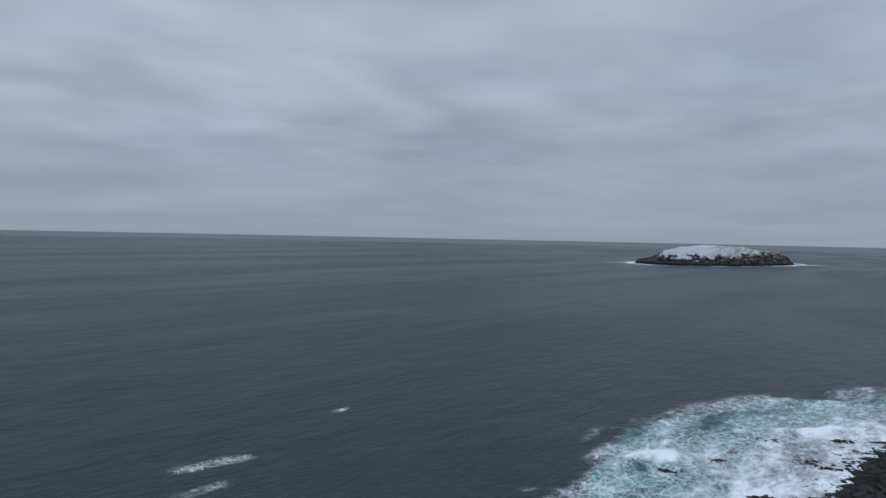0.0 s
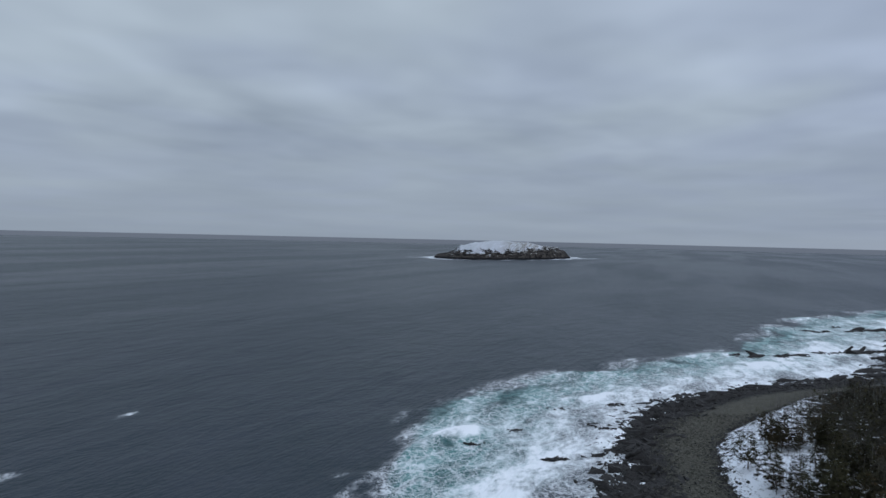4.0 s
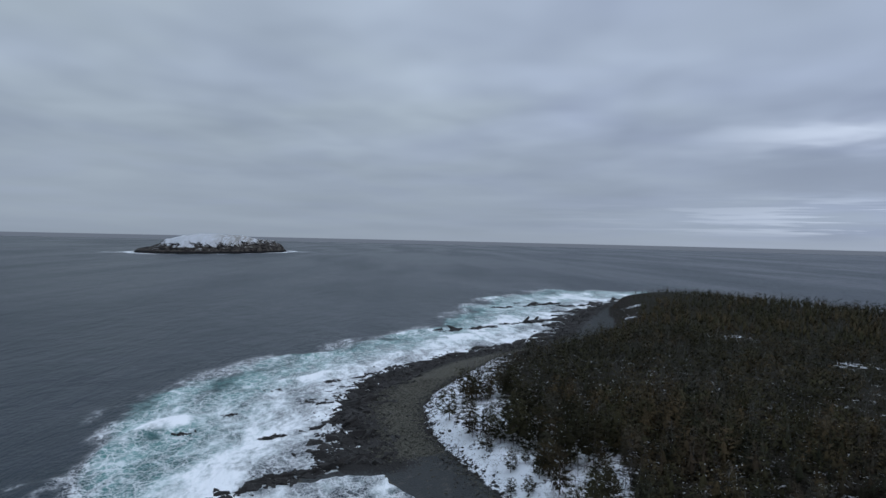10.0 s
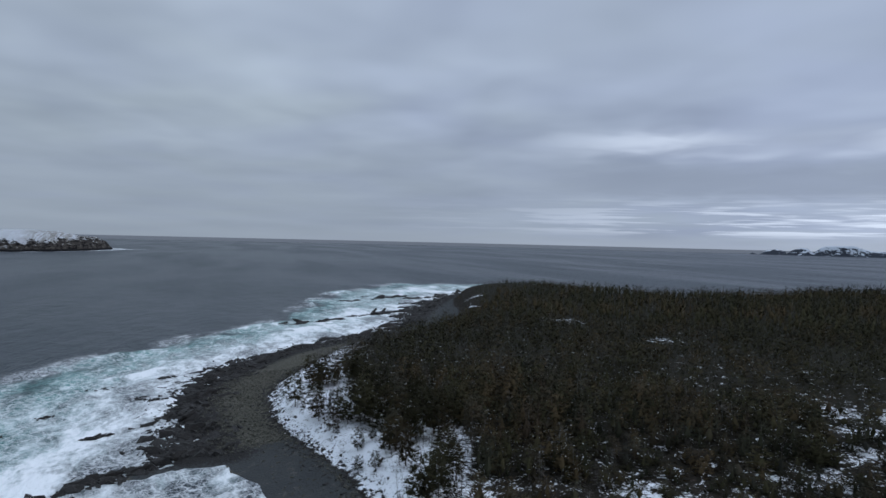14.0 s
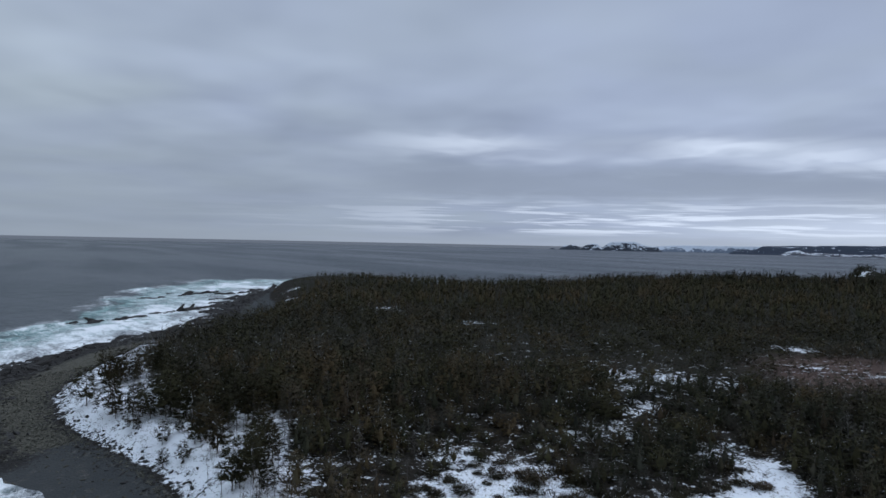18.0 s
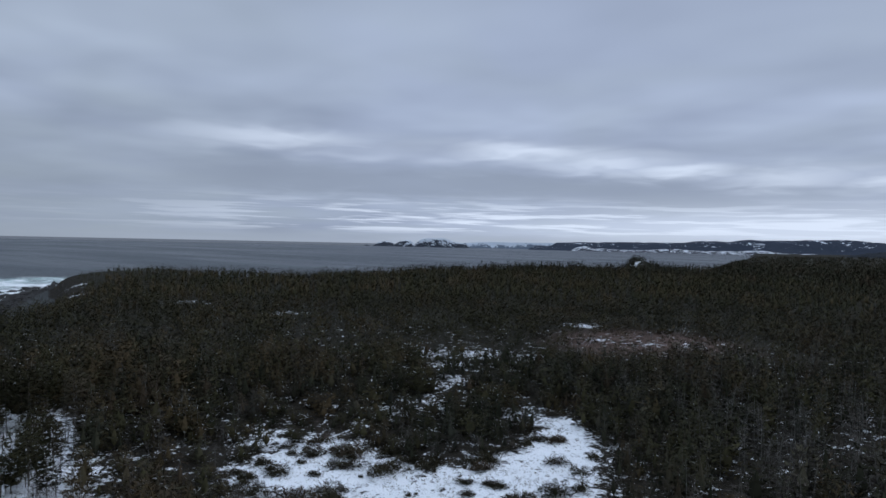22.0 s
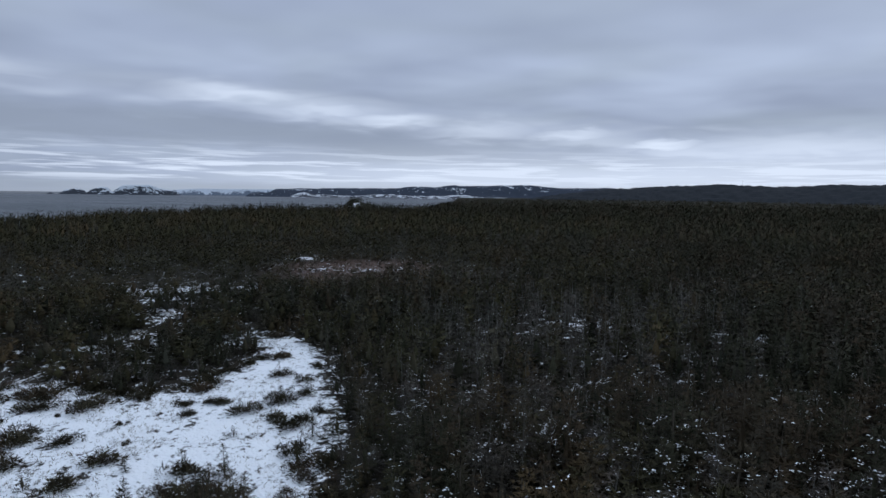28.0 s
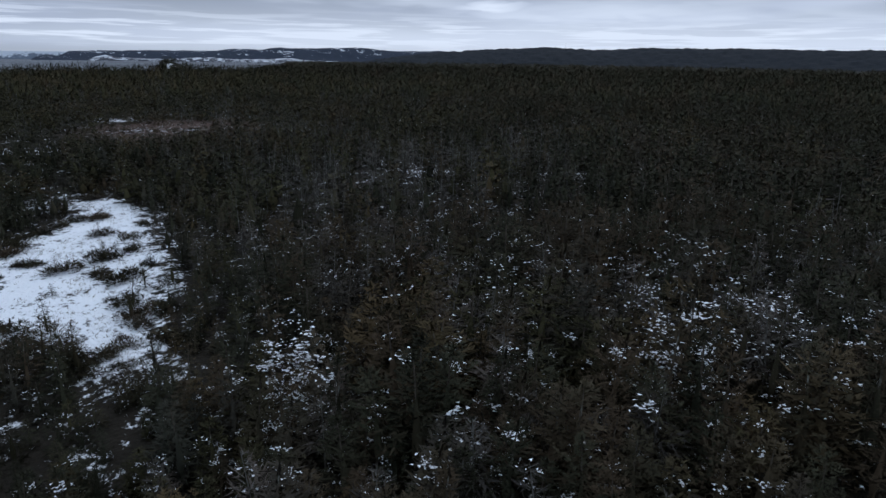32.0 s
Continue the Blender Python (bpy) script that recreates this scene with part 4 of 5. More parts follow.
def bare_tree(seed, tall, wide, branches, twigs, snowy):
    rng = np.random.RandomState(seed)
    bend = rng.normal(0, 0.06 * tall, 2)
    axis = lambda h: np.stack([bend[0] * (h / tall) ** 1.5, bend[1] * (h / tall) ** 1.5, h], -1)
    trunk = pole(axis(np.linspace(0, tall, 4)), np.linspace(0.010 * tall, 0.003 * tall, 4))
    h = tall * rng.uniform(0.22, 0.99, branches)
    ang = rng.rand(branches) * 6.28
    length = wide * (1.15 - h / tall) * rng.uniform(0.5, 1.3, branches) + 0.15
    out = np.stack([np.cos(ang), np.sin(ang), rng.uniform(-0.25, 0.45, branches)], 1)
    limb = blades(axis(h), axis(h) + out * length[:, None], np.full(branches, 0.02), rng, 0.2)
    twig = []
    for k in range(twigs):
        f = rng.uniform(0.25, 0.95, branches)
        base = axis(h) + out * (length * f)[:, None]
        tip = base + (out + rng.normal(0, 0.6, out.shape)) * (length * rng.uniform(0.3, 0.6, branches))[:, None]
        twig.append(blades(base, tip, length * rng.uniform(0.02, 0.05, branches) * (1 + 5 / twigs), rng))
    twig = np.concatenate(twig)
    loads = twig[rng.rand(len(twig)) < snowy].mean(1)
    return np.concatenate([trunk, limb]), twig, snow_lumps(loads, 0.13, rng, 2) if len(loads) else np.zeros((0, 3, 3))


def scrub(seed, wide, tall, count, snowy):
    """A low mat of scrub: short fine sprays over several uneven mounds."""
    rng = np.random.RandomState(seed)
    lobes = 5 + seed % 4
    la, lr = rng.rand(lobes) * 6.28, wide * rng.uniform(0.1, 0.75, lobes)
    centre = np.stack([lr * np.cos(la), lr * np.sin(la)], 1)
    girth, rise = wide * rng.uniform(0.22, 0.5, lobes), tall * rng.uniform(0.45, 1.1, lobes)
    pick = rng.randint(0, lobes, count)
    ang, rad = rng.rand(count) * 6.28, np.sqrt(rng.rand(count))
    flat = centre[pick] + (girth[pick] * rad)[:, None] * np.stack([np.cos(ang), np.sin(ang)], 1)
    dome = rise[pick] * np.sqrt(np.clip(1.02 - rad**2, 0.02, 1)) * rng.uniform(0.35, 1.0, count)
    base = np.concatenate([flat, dome[:, None] * 0.85], 1)
    out = np.stack([np.cos(ang) * rad, np.sin(ang) * rad, 0.45 + 0 * rad], 1) + rng.normal(0, 0.55, (count, 3)) * (1, 1, 0.5)
    tip = base + out * (0.17 * wide * rng.uniform(0.5, 1.3, count))[:, None]
    q = blades(base, tip, 0.026 * wide * rng.uniform(0.5, 1.5, count), rng)
    stems = blades(base * (0.5, 0.5, 0), tip * 0.95, np.full(count, 0.014), rng)[: max(5, count // 6)]
    loads = tip[rng.rand(count) < snowy]
    return stems, q, snow_lumps(loads, 0.12, rng, 3) if len(loads) else np.zeros((0, 3, 3))


def tri_mesh(name, tris, mats, index=None, normals=None, attrs=()):
    return mesh_of(name, tris.reshape(-1, 3), np.arange(len(tris) * 3).reshape(-1, 3), mats, index, attrs, normals is not None, normals)


def spread(tris, place):
    """Copies of triangles at rows of x, y, z, turn, width, height."""
    c, s = np.cos(place[:, 3])[:, None, None], np.sin(place[:, 3])[:, None, None]
    x = tris[None, :, :, 0] * place[:, 4, None, None]
    y = tris[None, :, :, 1] * place[:, 4, None, None]
    z = tris[None, :, :, 2] * place[:, 5, None, None]
    return np.stack([x * c - y * s + place[:, 0, None, None], x * s + y * c + place[:, 1, None, None], z + place[:, 2, None, None]], -1).reshape(-1, 3, 3)


def snow_laden(x, y):
    """Stands whose branches hold snow."""
    return rough_at(x + 50, y + 20, 15, 2) + 0.20 * bump_at(x, y, 44, -14, 20) + 0.08 * bump_at(x, y, 34, -18, 12) - 0.14 * bump_at(x, y, 58, -22, 11) + 0.30 * bump_at(x, y, 51, 134, 8) + 0.30 * bump_at(x, y, 50, 105, 8) + 0.34 * bump_at(x, y, 112, 207, 20) - 0.10 * bump_at(x, y, 85, 0, 30) - 0.12 * ease(np.hypot(x, y), 55, 75) - 0.10 * ease(y, -14, -30) + 0.10 * ease(np.hypot(x, y), 60, 48) - 0.25 * bump_at(x, y, 66, -18, 12) - 0.25 * bump_at(x, y, 25, 14, 12) - 0.22 * bump_at(x, y, 36, 14, 18) > 0.15


def pick_form(x, y, count, rng):
    """Every third form carries snow."""
    plain, white = [k for k in range(count) if k % 3 != 2], [k for k in range(count) if k % 3 == 2]
    return np.where(snow_laden(x, y), rng.choice(white, len(x)), rng.choice(plain, len(x)))


def stand(name, label, templates, places, mats, category="trees", calm=0.0):
    """Many trees as one stuff object: templates of (wood, needles, snow), places split among them."""
    rng = np.random.RandomState(len(places))
    which = pick_form(places[:, 0], places[:, 1], len(templates), rng) if len(templates) > 2 else rng.randint(0, len(templates), len(places))
    quads, index, lean, own = [], [], [], []
    for k, parts in enumerate(templates):
        mine = places[which == k]
        turned = mine.copy()
        turned[:, :3], turned[:, 4:] = 0, 1
        tone = rng.rand(len(mine))
        for slot, q in enumerate(parts):
            if len(q) and len(mine):
                got = spread(q, mine)
                leafy = mats[slot] is not SNOW and mats[slot] not in (BARK, GREYWOOD)
                quads.append(got), index.append(np.full(len(got), slot))
                lean.append(spread(crown_normals(q, 0.75 - 0.7 * calm) if leafy else face_normals(q), turned))
                own.append(np.repeat(tone, 3 * len(q)))
    me = tri_mesh(name, np.concatenate(quads), mats, np.concatenate(index), np.concatenate(lean).reshape(-1, 3), [("tree", np.concatenate(own)), ("calm", np.full(sum(map(len, own)), calm))])
    return thing(name, me, label, category, kind="stuff")


def scatter(r0, r1, az0, az1, gap, seed):
    """Jittered grid points in a sector."""
    rng = np.random.RandomState(seed)
    lim = r1
    n = int(2 * lim / gap)
    gx, gy = np.meshgrid(np.arange(n) * gap - lim, np.arange(n) * gap - lim)
    x, y = (gx + rng.uniform(-0.46, 0.46, gx.shape) * gap).ravel(), (gy + rng.uniform(-0.46, 0.46, gx.shape) * gap).ravel()
    r, az = np.hypot(x, y), np.degrees(np.arctan2(x, y))
    ok = (r >= r0) & (r < r1) & (az > az0) & (az < az1)
    return x[ok], y[ok]


def wooded(x, y, seed):
    """Which points carry a tree."""
    rng = np.random.RandomState(seed)
    db = inside_by(TREELINE, x, y) + 5.0 * rough_at(x, y, 11, 2)
    chance = ((0.30 + 0.22 * ease(y, 150, 130) * ease(y, 100, 112)) * ease(db, -15, -8) * ease(rough_at(x + 70, y, 8, 2), -0.12, 0.12) + 0.74 * ease(db, -1.0, 6.0)) * ease(inside_by(BANK, x, y), 2, 4) * (1 - ease(inside_by(CLEARING, x, y), -2.0, 0.5)) * (1 - np.clip(1.3 * open_at(x, y), 0, 0.93))
    chance = chance * np.maximum(0.68 + 0.32 * ease(rough_at(x, y, 9, 2), -0.25, 0.0), ease(np.hypot(x, y), 50, 44))
    chance = chance * (1 - 0.65 * bump_at(x, y, 176, 70, 15)) * (1 - 0.4 * bump_at(x, y, 190, 90, 18)) * (1 - 0.3 * bump_at(x, y, 70, 86, 12)) * (1 - 0.35 * bump_at(x, y, 118, 96, 16)) * (1 - 0.30 * bump_at(x, y, 98, 13, 20))
    chance = chance * (1 - 0.10 * scrubby(x, y)) * (1 - 0.65 * bump_at(x, y, 31, 102, 8))
    return rng.rand(len(x)) < chance * (inside_by(CLUMP, x, y) < -0.5)


def rows_for(x, y, seed, low, high, sink=0.15):
    rng = np.random.RandomState(seed)
    size = rng.uniform(low, high, len(x)) * (0.92 + 0.5 * rough_at(x, y, 25, 2))
    size = size * (0.72 + 0.28 * ease(inside_by(TREELINE, x, y), 0, 25)) * (1 - 0.35 * bump_at(x, y, 70, 84, 14)) * (1 - 0.25 * bump_at(x, y, 125, 95, 25)) * (1 - 0.5 * bump_at(x, y, 165, 425, 45)) * (1 - 0.30 * bump_at(x, y, 35, 26, 12)) * (1 - 0.25 * ease(inside_by(CLEARING, x, y), -14, -3))
    low_growth = scrubby(x, y)
    girth = size * rng.uniform(0.9, 1.35, len(x)) * (1 + 0.15 * low_growth)
    return np.stack([x, y, ground_height(x, y) - sink, rng.rand(len(x)) * 6.28, girth, size * (1 - 0.38 * low_growth)], 1)


def kinds(x, y, seed):
    """0 spruce, 1 fir, 2 bare, by stands."""
    rng = np.random.RandomState(seed)
    dead = 0.07 + 0.11 * ease(np.hypot(x, y), 120, 90) + 0.75 * rough_at(x + 300, y, 22, 2) + 0.42 * bump_at(x, y, 108, 2, 16) + 0.20 * bump_at(x, y, 70, 4, 14) + 0.6 * bump_at(x, y, 146, 405, 22) + 0.7 * bump_at(x, y, 168, 458, 22) + 0.13 * ease(y, 100, 180) + 0.15 * bump_at(x, y, 45, 0, 15) + 0.16 * bump_at(x, y, 150, 40, 50) + 0.32 * bump_at(x, y, 98, 13, 20) - 0.3 * bump_at(x, y, 38, 16, 14) - 0.25 * bump_at(x, y, 66, -18, 14) - 0.18 * ease(y, -10, -35) * ease(np.hypot(x, y), 60, 80)
    fir = 0.50 - 0.5 * bump_at(x, y, 38, 16, 14) - 0.5 * bump_at(x, y, 66, -18, 14) + 0.35 * ease(y, 60, 140) - 0.6 * bump_at(x, y, 80, 42, 16) + 1.3 * rough_at(x - 200, y, 16, 2) - 0.5 * ease(y, 5, -30)
    u = rng.rand(len(x))
    return np.where(u < dead, 2, np.where(rng.rand(len(x)) < fir, 1, 0))


GREEN, OLIVE, GREY = [BARK, SPRUCE, SNOW], [BARK, FIR, SNOW], [GREYWOOD, TWIG, SNOW]
LOAD = (0.013, 0.045, 0.17)
near_spruce = [conifer(10 + k, 6.8, 1.55, 0.05, 170, 10, 0.42, 0.125, LOAD[k % 3], 10) for k in range(6)]
near_fir = [conifer(30 + k, 6.0, 1.75, 0.08, 160, 10, 0.45, 0.14, LOAD[k % 3], 10, 0.52) for k in range(6)]
near_bare = [bare_tree(50 + k, 5.6, 1.3, 46, 12, 0.008 + 0.02 * (k % 3 == 2)) for k in range(6)]
half_spruce = [conifer(60 + k, 6.8, 1.6, 0.06, 84, 11, 0.50, 0.105, LOAD[k % 3], 5) for k in range(6)]
half_fir = [conifer(80 + k, 6.0, 1.85, 0.10, 80, 11, 0.52, 0.115, LOAD[k % 3], 5, 0.52) for k in range(6)]
mid_spruce = [conifer(110 + k, 6.8, 1.7, 0.08, 44, 5, 0.70, 0.19, LOAD[k % 3], 2, 0.62, 0.12, 0.2) for k in range(9)]
mid_fir = [conifer(130 + k, 6.0, 2.0, 0.12, 42, 5, 0.76, 0.20, LOAD[k % 3], 2, 0.50, 0.12, 0.2) for k in range(9)]
mid_bare = [bare_tree(150 + k, 5.8, 1.35, 24, 5, 0.02 * (k % 3 == 2)) for k in range(6)]
far_spruce = [conifer(210 + k, 6.6, 1.75, 0.06, 15, 4, 1.05, 0.13, 0.14 * (k % 3 == 2), 2, 0.6, 0.05, 0.7, False)[1:] for k in range(6)]
far_fir = [conifer(230 + k, 5.8, 2.1, 0.08, 15, 4, 1.10, 0.14, 0.14 * (k % 3 == 2), 2, 0.5, 0.05, 0.6, False)[1:] for k in range(6)]
point_spruce = [conifer(250 + k, 6.6, 1.9, 0.06, 8, 3, 1.4, 0.12, 0.0, 1, 0.6, 0.05, 0.9)[1:2] for k in range(6)]
far_bare = [bare_tree(270 + k, 5.6, 1.3, 8, 3, 0.0)[:2] for k in range(6)]

x, y = scatter(15, 78, -8, 134, 1.9, 1)
keep = wooded(x, y, 2)
x, y = x[keep], y[keep]
kind = kinds(x, y, 3)
near = rows_for(x, y, 4, 0.58, 1.30)
LONE = [(38.5, 25, 4.4), (37.5, 27.5, 4.6), (40, 30, 4.8), (42.6, 26.2, 4.0), (44.8, 27.8, 3.4), (38, 34.5, 3.4), (46, 32.2, 2.6), (43.2, 33, 3.4), (37.2, 24, 4.6), (42, 30.6, 4.4), (40.5, 26, 4.2), (42, 27.6, 4.6), (43.8, 27.2, 3.6), (41.5, 29.4, 4.8), (44, 29.6, 4.2), (45.6, 29.2, 3.6), (43, 31, 4.4), (45, 31.6, 3.0), (39.6, 28, 4.6), (39, 31, 4.4), (41, 32.2, 3.6),
        (39.4, 35.2, 3.8), (40.8, 36.4, 3.6), (41.6, 35, 3.2), (39, 37, 3.4), (42.4, 37.4, 2.4), (49.7, 32.9, 3.4), (49.2, 34.2, 1.9), (51, 33.8, 1.5), (58.6, 37.9, 1.4), (48.4, 42.8, 1.5), (50.2, 37.8, 2.6),
        (74.4, 37.3, 2.2), (67.8, 32.3, 2.4), (70.6, 39.2, 2.0), (69.6, 38.4, 2.6), (71.6, 38.2, 1.8), (56.4, 28.8, 2.6), (80.2, 44.8, 1.9), (53.5, 27.5, 3.0), (60.5, 29.5, 2.8), (66, 42, 1.6), (44.5, 46, 2.2), (43, 49, 2.4)]
lx, ly, lh = np.array(LONE).T
lone = rows_for(lx, ly, 6, 1.0, 1.01)
lone[:, 4], lone[:, 5] = (lh / 6.6) ** 0.6 * 0.8, lh / 6.6
near, kind = np.concatenate([near, lone]), np.concatenate([kind, np.where(np.arange(len(lx)) % 4 == 3, 1, 0)])
LABELS = [("spruce_tree", "dark green spruce in the snowy forest", "tree", near_spruce, GREEN, ("trunk", "crown", "snow_cover")),
          ("fir_tree", "olive-brown balsam fir with a broad ragged crown", "tree", near_fir, OLIVE, ("trunk", "crown", "snow_cover")),
          ("dead_tree", "bare grey dead tree with thin twigs", "tree", near_bare, GREY, ("trunk", "crown", "snow_cover"))]
for k, (name, label, category, forms, mats, parts) in enumerate(LABELS):
    rows = near[kind == k]
    rows = rows[np.argsort(np.hypot(rows[:, 0], rows[:, 1]))]
    protos = []
    for form in forms + (half_spruce, half_fir, [])[k]:
        root = thing(name, None, label, category, "trees of the forest")
        for slot, q in enumerate(form):
            if len(q):
                held = tagged(sub(parts[slot], tri_mesh(parts[slot], q, [mats[slot]], None, crown_normals(q).reshape(-1, 3) if slot == 1 else None), held if slot == 2 else root, "white clinging snow" if slot == 2 else ""), kind="stuff" if slot == 2 else "")
        protos.append(root)
    singles = rows[:300]
    choice = pick_form(singles[:, 0], singles[:, 1], 6, np.random.RandomState(k + 5))
    if len(protos) > 6:
        choice = choice + 6 * (np.hypot(singles[:, 0], singles[:, 1]) > 40)
    fresh = set(range(len(protos)))
    for c, (px, py, pz, turn, w, h) in zip(choice, singles):
        twin = protos[c] if c in fresh else copy_thing(protos[c], Matrix.Identity(4))
        fresh.discard(c)
        twin.matrix_basis = Matrix.LocRotScale((px, py, pz), Euler((0, 0, turn)), (w, w, h))
    for c in fresh:
        for part in list(protos[c].children_recursive):
            bpy.data.objects.remove(part)
        bpy.data.objects.remove(protos[c])
    if len(rows) > 300:
        stand(name.replace("tree", "trees"), label.replace("dark green spruce", "dark green spruces"), (half_spruce, half_fir, near_bare)[k], rows[300:], mats)

x, y = scatter(78, 165, -8, 134, 2.15, 11)
keep = wooded(x, y, 12)
x, y = x[keep], y[keep]
kind, rows = kinds(x, y, 13), rows_for(x, y, 14, 0.55, 1.32)
rows[(kind == 2) & (y < 40), 5] *= 1.2
rim = (inside_by(TREELINE, x, y) < 5) & (y < 235)
bank_fir = [conifer(180 + k, 7.4, 2.15, 0.24, 100, 14, 0.60, 0.19, 0.4 * LOAD[k % 3], 4, 0.40, 0.02, 0.05, False) for k in range(9)]
rows[rim, 4] *= 1.1
rows[rim, 5] *= 1.25
BANK_LONE = [(18.0, 131, 6.0), (19.5, 129, 5.2), (22.6, 131.5, 6.6), (24.4, 130, 5.8), (17.5, 160, 4.6), (19.4, 163, 5.2), (29.6, 113.5, 6.2), (30.8, 112, 5.4), (31.2, 97.5, 7.0), (29.4, 93, 6.6), (32.6, 94, 6.0), (28.4, 90, 5.6), (33.8, 99, 5.0), (30.4, 124, 4.8), (34.5, 104, 5.6), (26.5, 141, 5.6), (24.0, 148, 5.0), (27.6, 87, 6.4), (25.6, 121, 3.6), (23.4, 116, 3.0),
             (16.9, 154.2, 3.6), (17.4, 125.4, 5.2), (20.4, 126.6, 5.0), (20.6, 115.4, 4.2), (24.4, 121.1, 4.6), (26.6, 111.6, 4.0), (19.6, 109, 3.0), (22, 105.4, 3.4), (25.7, 133, 5.2), (20.5, 139.7, 4.0), (24.4, 108.5, 4.4)]
bx, by, bh = np.array(BANK_LONE).T
bank_lone = rows_for(bx, by, 19, 1.0, 1.01)
bank_lone[:, 4], bank_lone[:, 5] = bh / 7.4 * 1.05, bh / 7.4
bank_rows = np.concatenate([bank_lone, rows[rim & (kind < 2)]])
protos = []
for form in bank_fir:
    root = thing("bank_fir", None, "wind-bent olive fir with a bare lower trunk on the snowy bank", "tree", "trees of the bank")
    for slot, q in enumerate(form):
        if len(q):
            held = tagged(sub(("trunk", "crown", "snow_cover")[slot], tri_mesh("fir", q, [OLIVE[slot]], None, crown_normals(q).reshape(-1, 3) if slot == 1 else None), held if slot == 2 else root, "white clinging snow" if slot == 2 else ""), kind="stuff" if slot == 2 else "")
    protos.append(root)
for k, (px, py, pz, turn, w, h) in enumerate(bank_rows[:300]):
    twin = protos[k] if k < len(protos) else copy_thing(protos[k % len(protos)], Matrix.Identity(4))
    twin.matrix_basis = Matrix.LocRotScale((px, py, pz), Euler((0, 0, turn)), (w, w, h))
kind = np.where(rim & (kind < 2), 9, kind)
px, py = scatter(66, 240, -6, 40, 1.7, 15)
edge = inside_by(TREELINE, px, py) + 4 * rough_at(px, py, 9, 2)
keep = (edge > -6 - 3 * ease(py, 150, 135) * ease(py, 100, 112)) & (edge < 7) & (inside_by(BANK, px, py) > 4) & (np.random.RandomState(16).rand(len(px)) < 0.50)
poles = [bare_tree(170 + k, 6.0, 0.9, 10, 3, 0.0) for k in range(6)]
stand("bank_dead_wood", "thin bare grey trunks standing along the snowy bank", poles, rows_for(px[keep], py[keep], 17, 0.7, 1.2), GREY)
stand("spruce_wood", "dense dark green spruces around the clearing", mid_spruce, rows[kind == 0], GREEN)
stand("fir_wood", "dense olive-brown firs around the clearing", mid_fir, rows[kind == 1], OLIVE)
stand("dead_wood", "bare grey trees standing among the spruces", mid_bare, rows[kind == 2], GREY)

x, y = scatter(165, 290, -2, 134, 3.5, 21)
keep = wooded(x, y, 22)
x, y = x[keep], y[keep]
kind, rows = kinds(x, y, 23), rows_for(x, y, 24, 0.75, 1.3)
stand("far_spruce_wood", "dark spruce forest on the headland", far_spruce, rows[kind == 0], [SPRUCE, SNOW], calm=0.5)
stand("far_fir_wood", "olive-brown fir forest on the headland", far_fir, rows[kind == 1], [FIR, SNOW], calm=0.5)
stand("far_dead_wood", "grey bare trees in the headland forest", far_bare, rows[kind == 2], [GREYWOOD, TWIG], calm=0.5)
x, y = scatter(290, 500, -2, 134, 4.3, 25)
keep = wooded(x, y, 26)
x, y = x[keep], y[keep]
kind, rows = kinds(x, y, 27), rows_for(x, y, 28, 0.8, 1.35)
stand("point_spruce_wood", "dark spruce forest towards the point", point_spruce, rows[kind == 0], [SPRUCE], calm=0.7)
stand("point_fir_wood", "olive-brown fir forest towards the point", point_spruce, rows[kind == 1], [FIR], calm=0.7)
stand("point_dead_wood", "grey bare trees above the point", far_bare, rows[kind == 2], [GREYWOOD, TWIG], calm=0.7)

lone_far = [conifer(310 + k, 6.4, 2.1, 0.05, 4, 2, 1.9, 0.20, 0.0, 1, 0.6, 0.0, 1.4)[1] for k in range(6)]
rng = np.random.RandomState(77)
COUNT = 15000
r = 480 * (2300 / 480) ** (rng.rand(COUNT) ** 1.35)
a = np.radians(rng.uniform(30, 134, COUNT))
x, y = r * np.sin(a), r * np.cos(a)
keep = (inside_by(TREELINE, x, y) > 2) & (open_at(x, y) < 0.35)
knoll = np.stack([608 + 9 * rng.normal(0, 1, 60), 264 + 6 * rng.normal(0, 1, 60)])
x, y, r = np.r_[x[keep], knoll[0]], np.r_[y[keep], knoll[1]], np.r_[r[keep], np.full(60, 480)]
rows = rows_for(x, y, 78, 0.75, 1.25)
rows[:, 4] *= np.clip(r / 520, 1.0, 2.4)
stand("distant_woods", "dark spruce forest stretching to the hills", [(q,) for q in lone_far], rows, [SPRUCE], calm=0.75)


# ---- scrub of the clearing and the bank ----
bush_forms = [scrub(400 + k, 1.9, 1.0, 760, 0.006) for k in range(6)]
thin_forms = [scrub(430 + k, 1.4, 0.9, 85, 0.015) for k in range(6)]
x, y = scatter(22, 150, -6, 134, 2.0, 89)
edge = inside_by(CLEARING, x, y)
back = ease(np.abs(edge + 2.0), 5, 0) * ease(x + y, 100, 122)
keep = (inside_by(TREELINE, x, y) > 1) & (np.random.RandomState(90).rand(len(x)) < np.where(edge > 1.5, 0.03 + 0.5 * back, 0.18 + 0.30 * ease(rough_at(x, y, 12, 2), -0.05, 0.2) + 0.5 * back) * ease(np.hypot(x, y), 150, 90) * (1 - 0.7 * ease(y, 4, -12)))
brush_forms = [scrub(460 + k, 1.3, 1.3, 110, 0.025) for k in range(6)]
stand("brush", "thin grey twiggy brush dusted with snow between the trees", brush_forms, rows_for(x[keep], y[keep], 88, 0.6, 1.3, 0.05), [GREYWOOD, TWIG, SNOW], "bushes")
rng = np.random.RandomState(91)
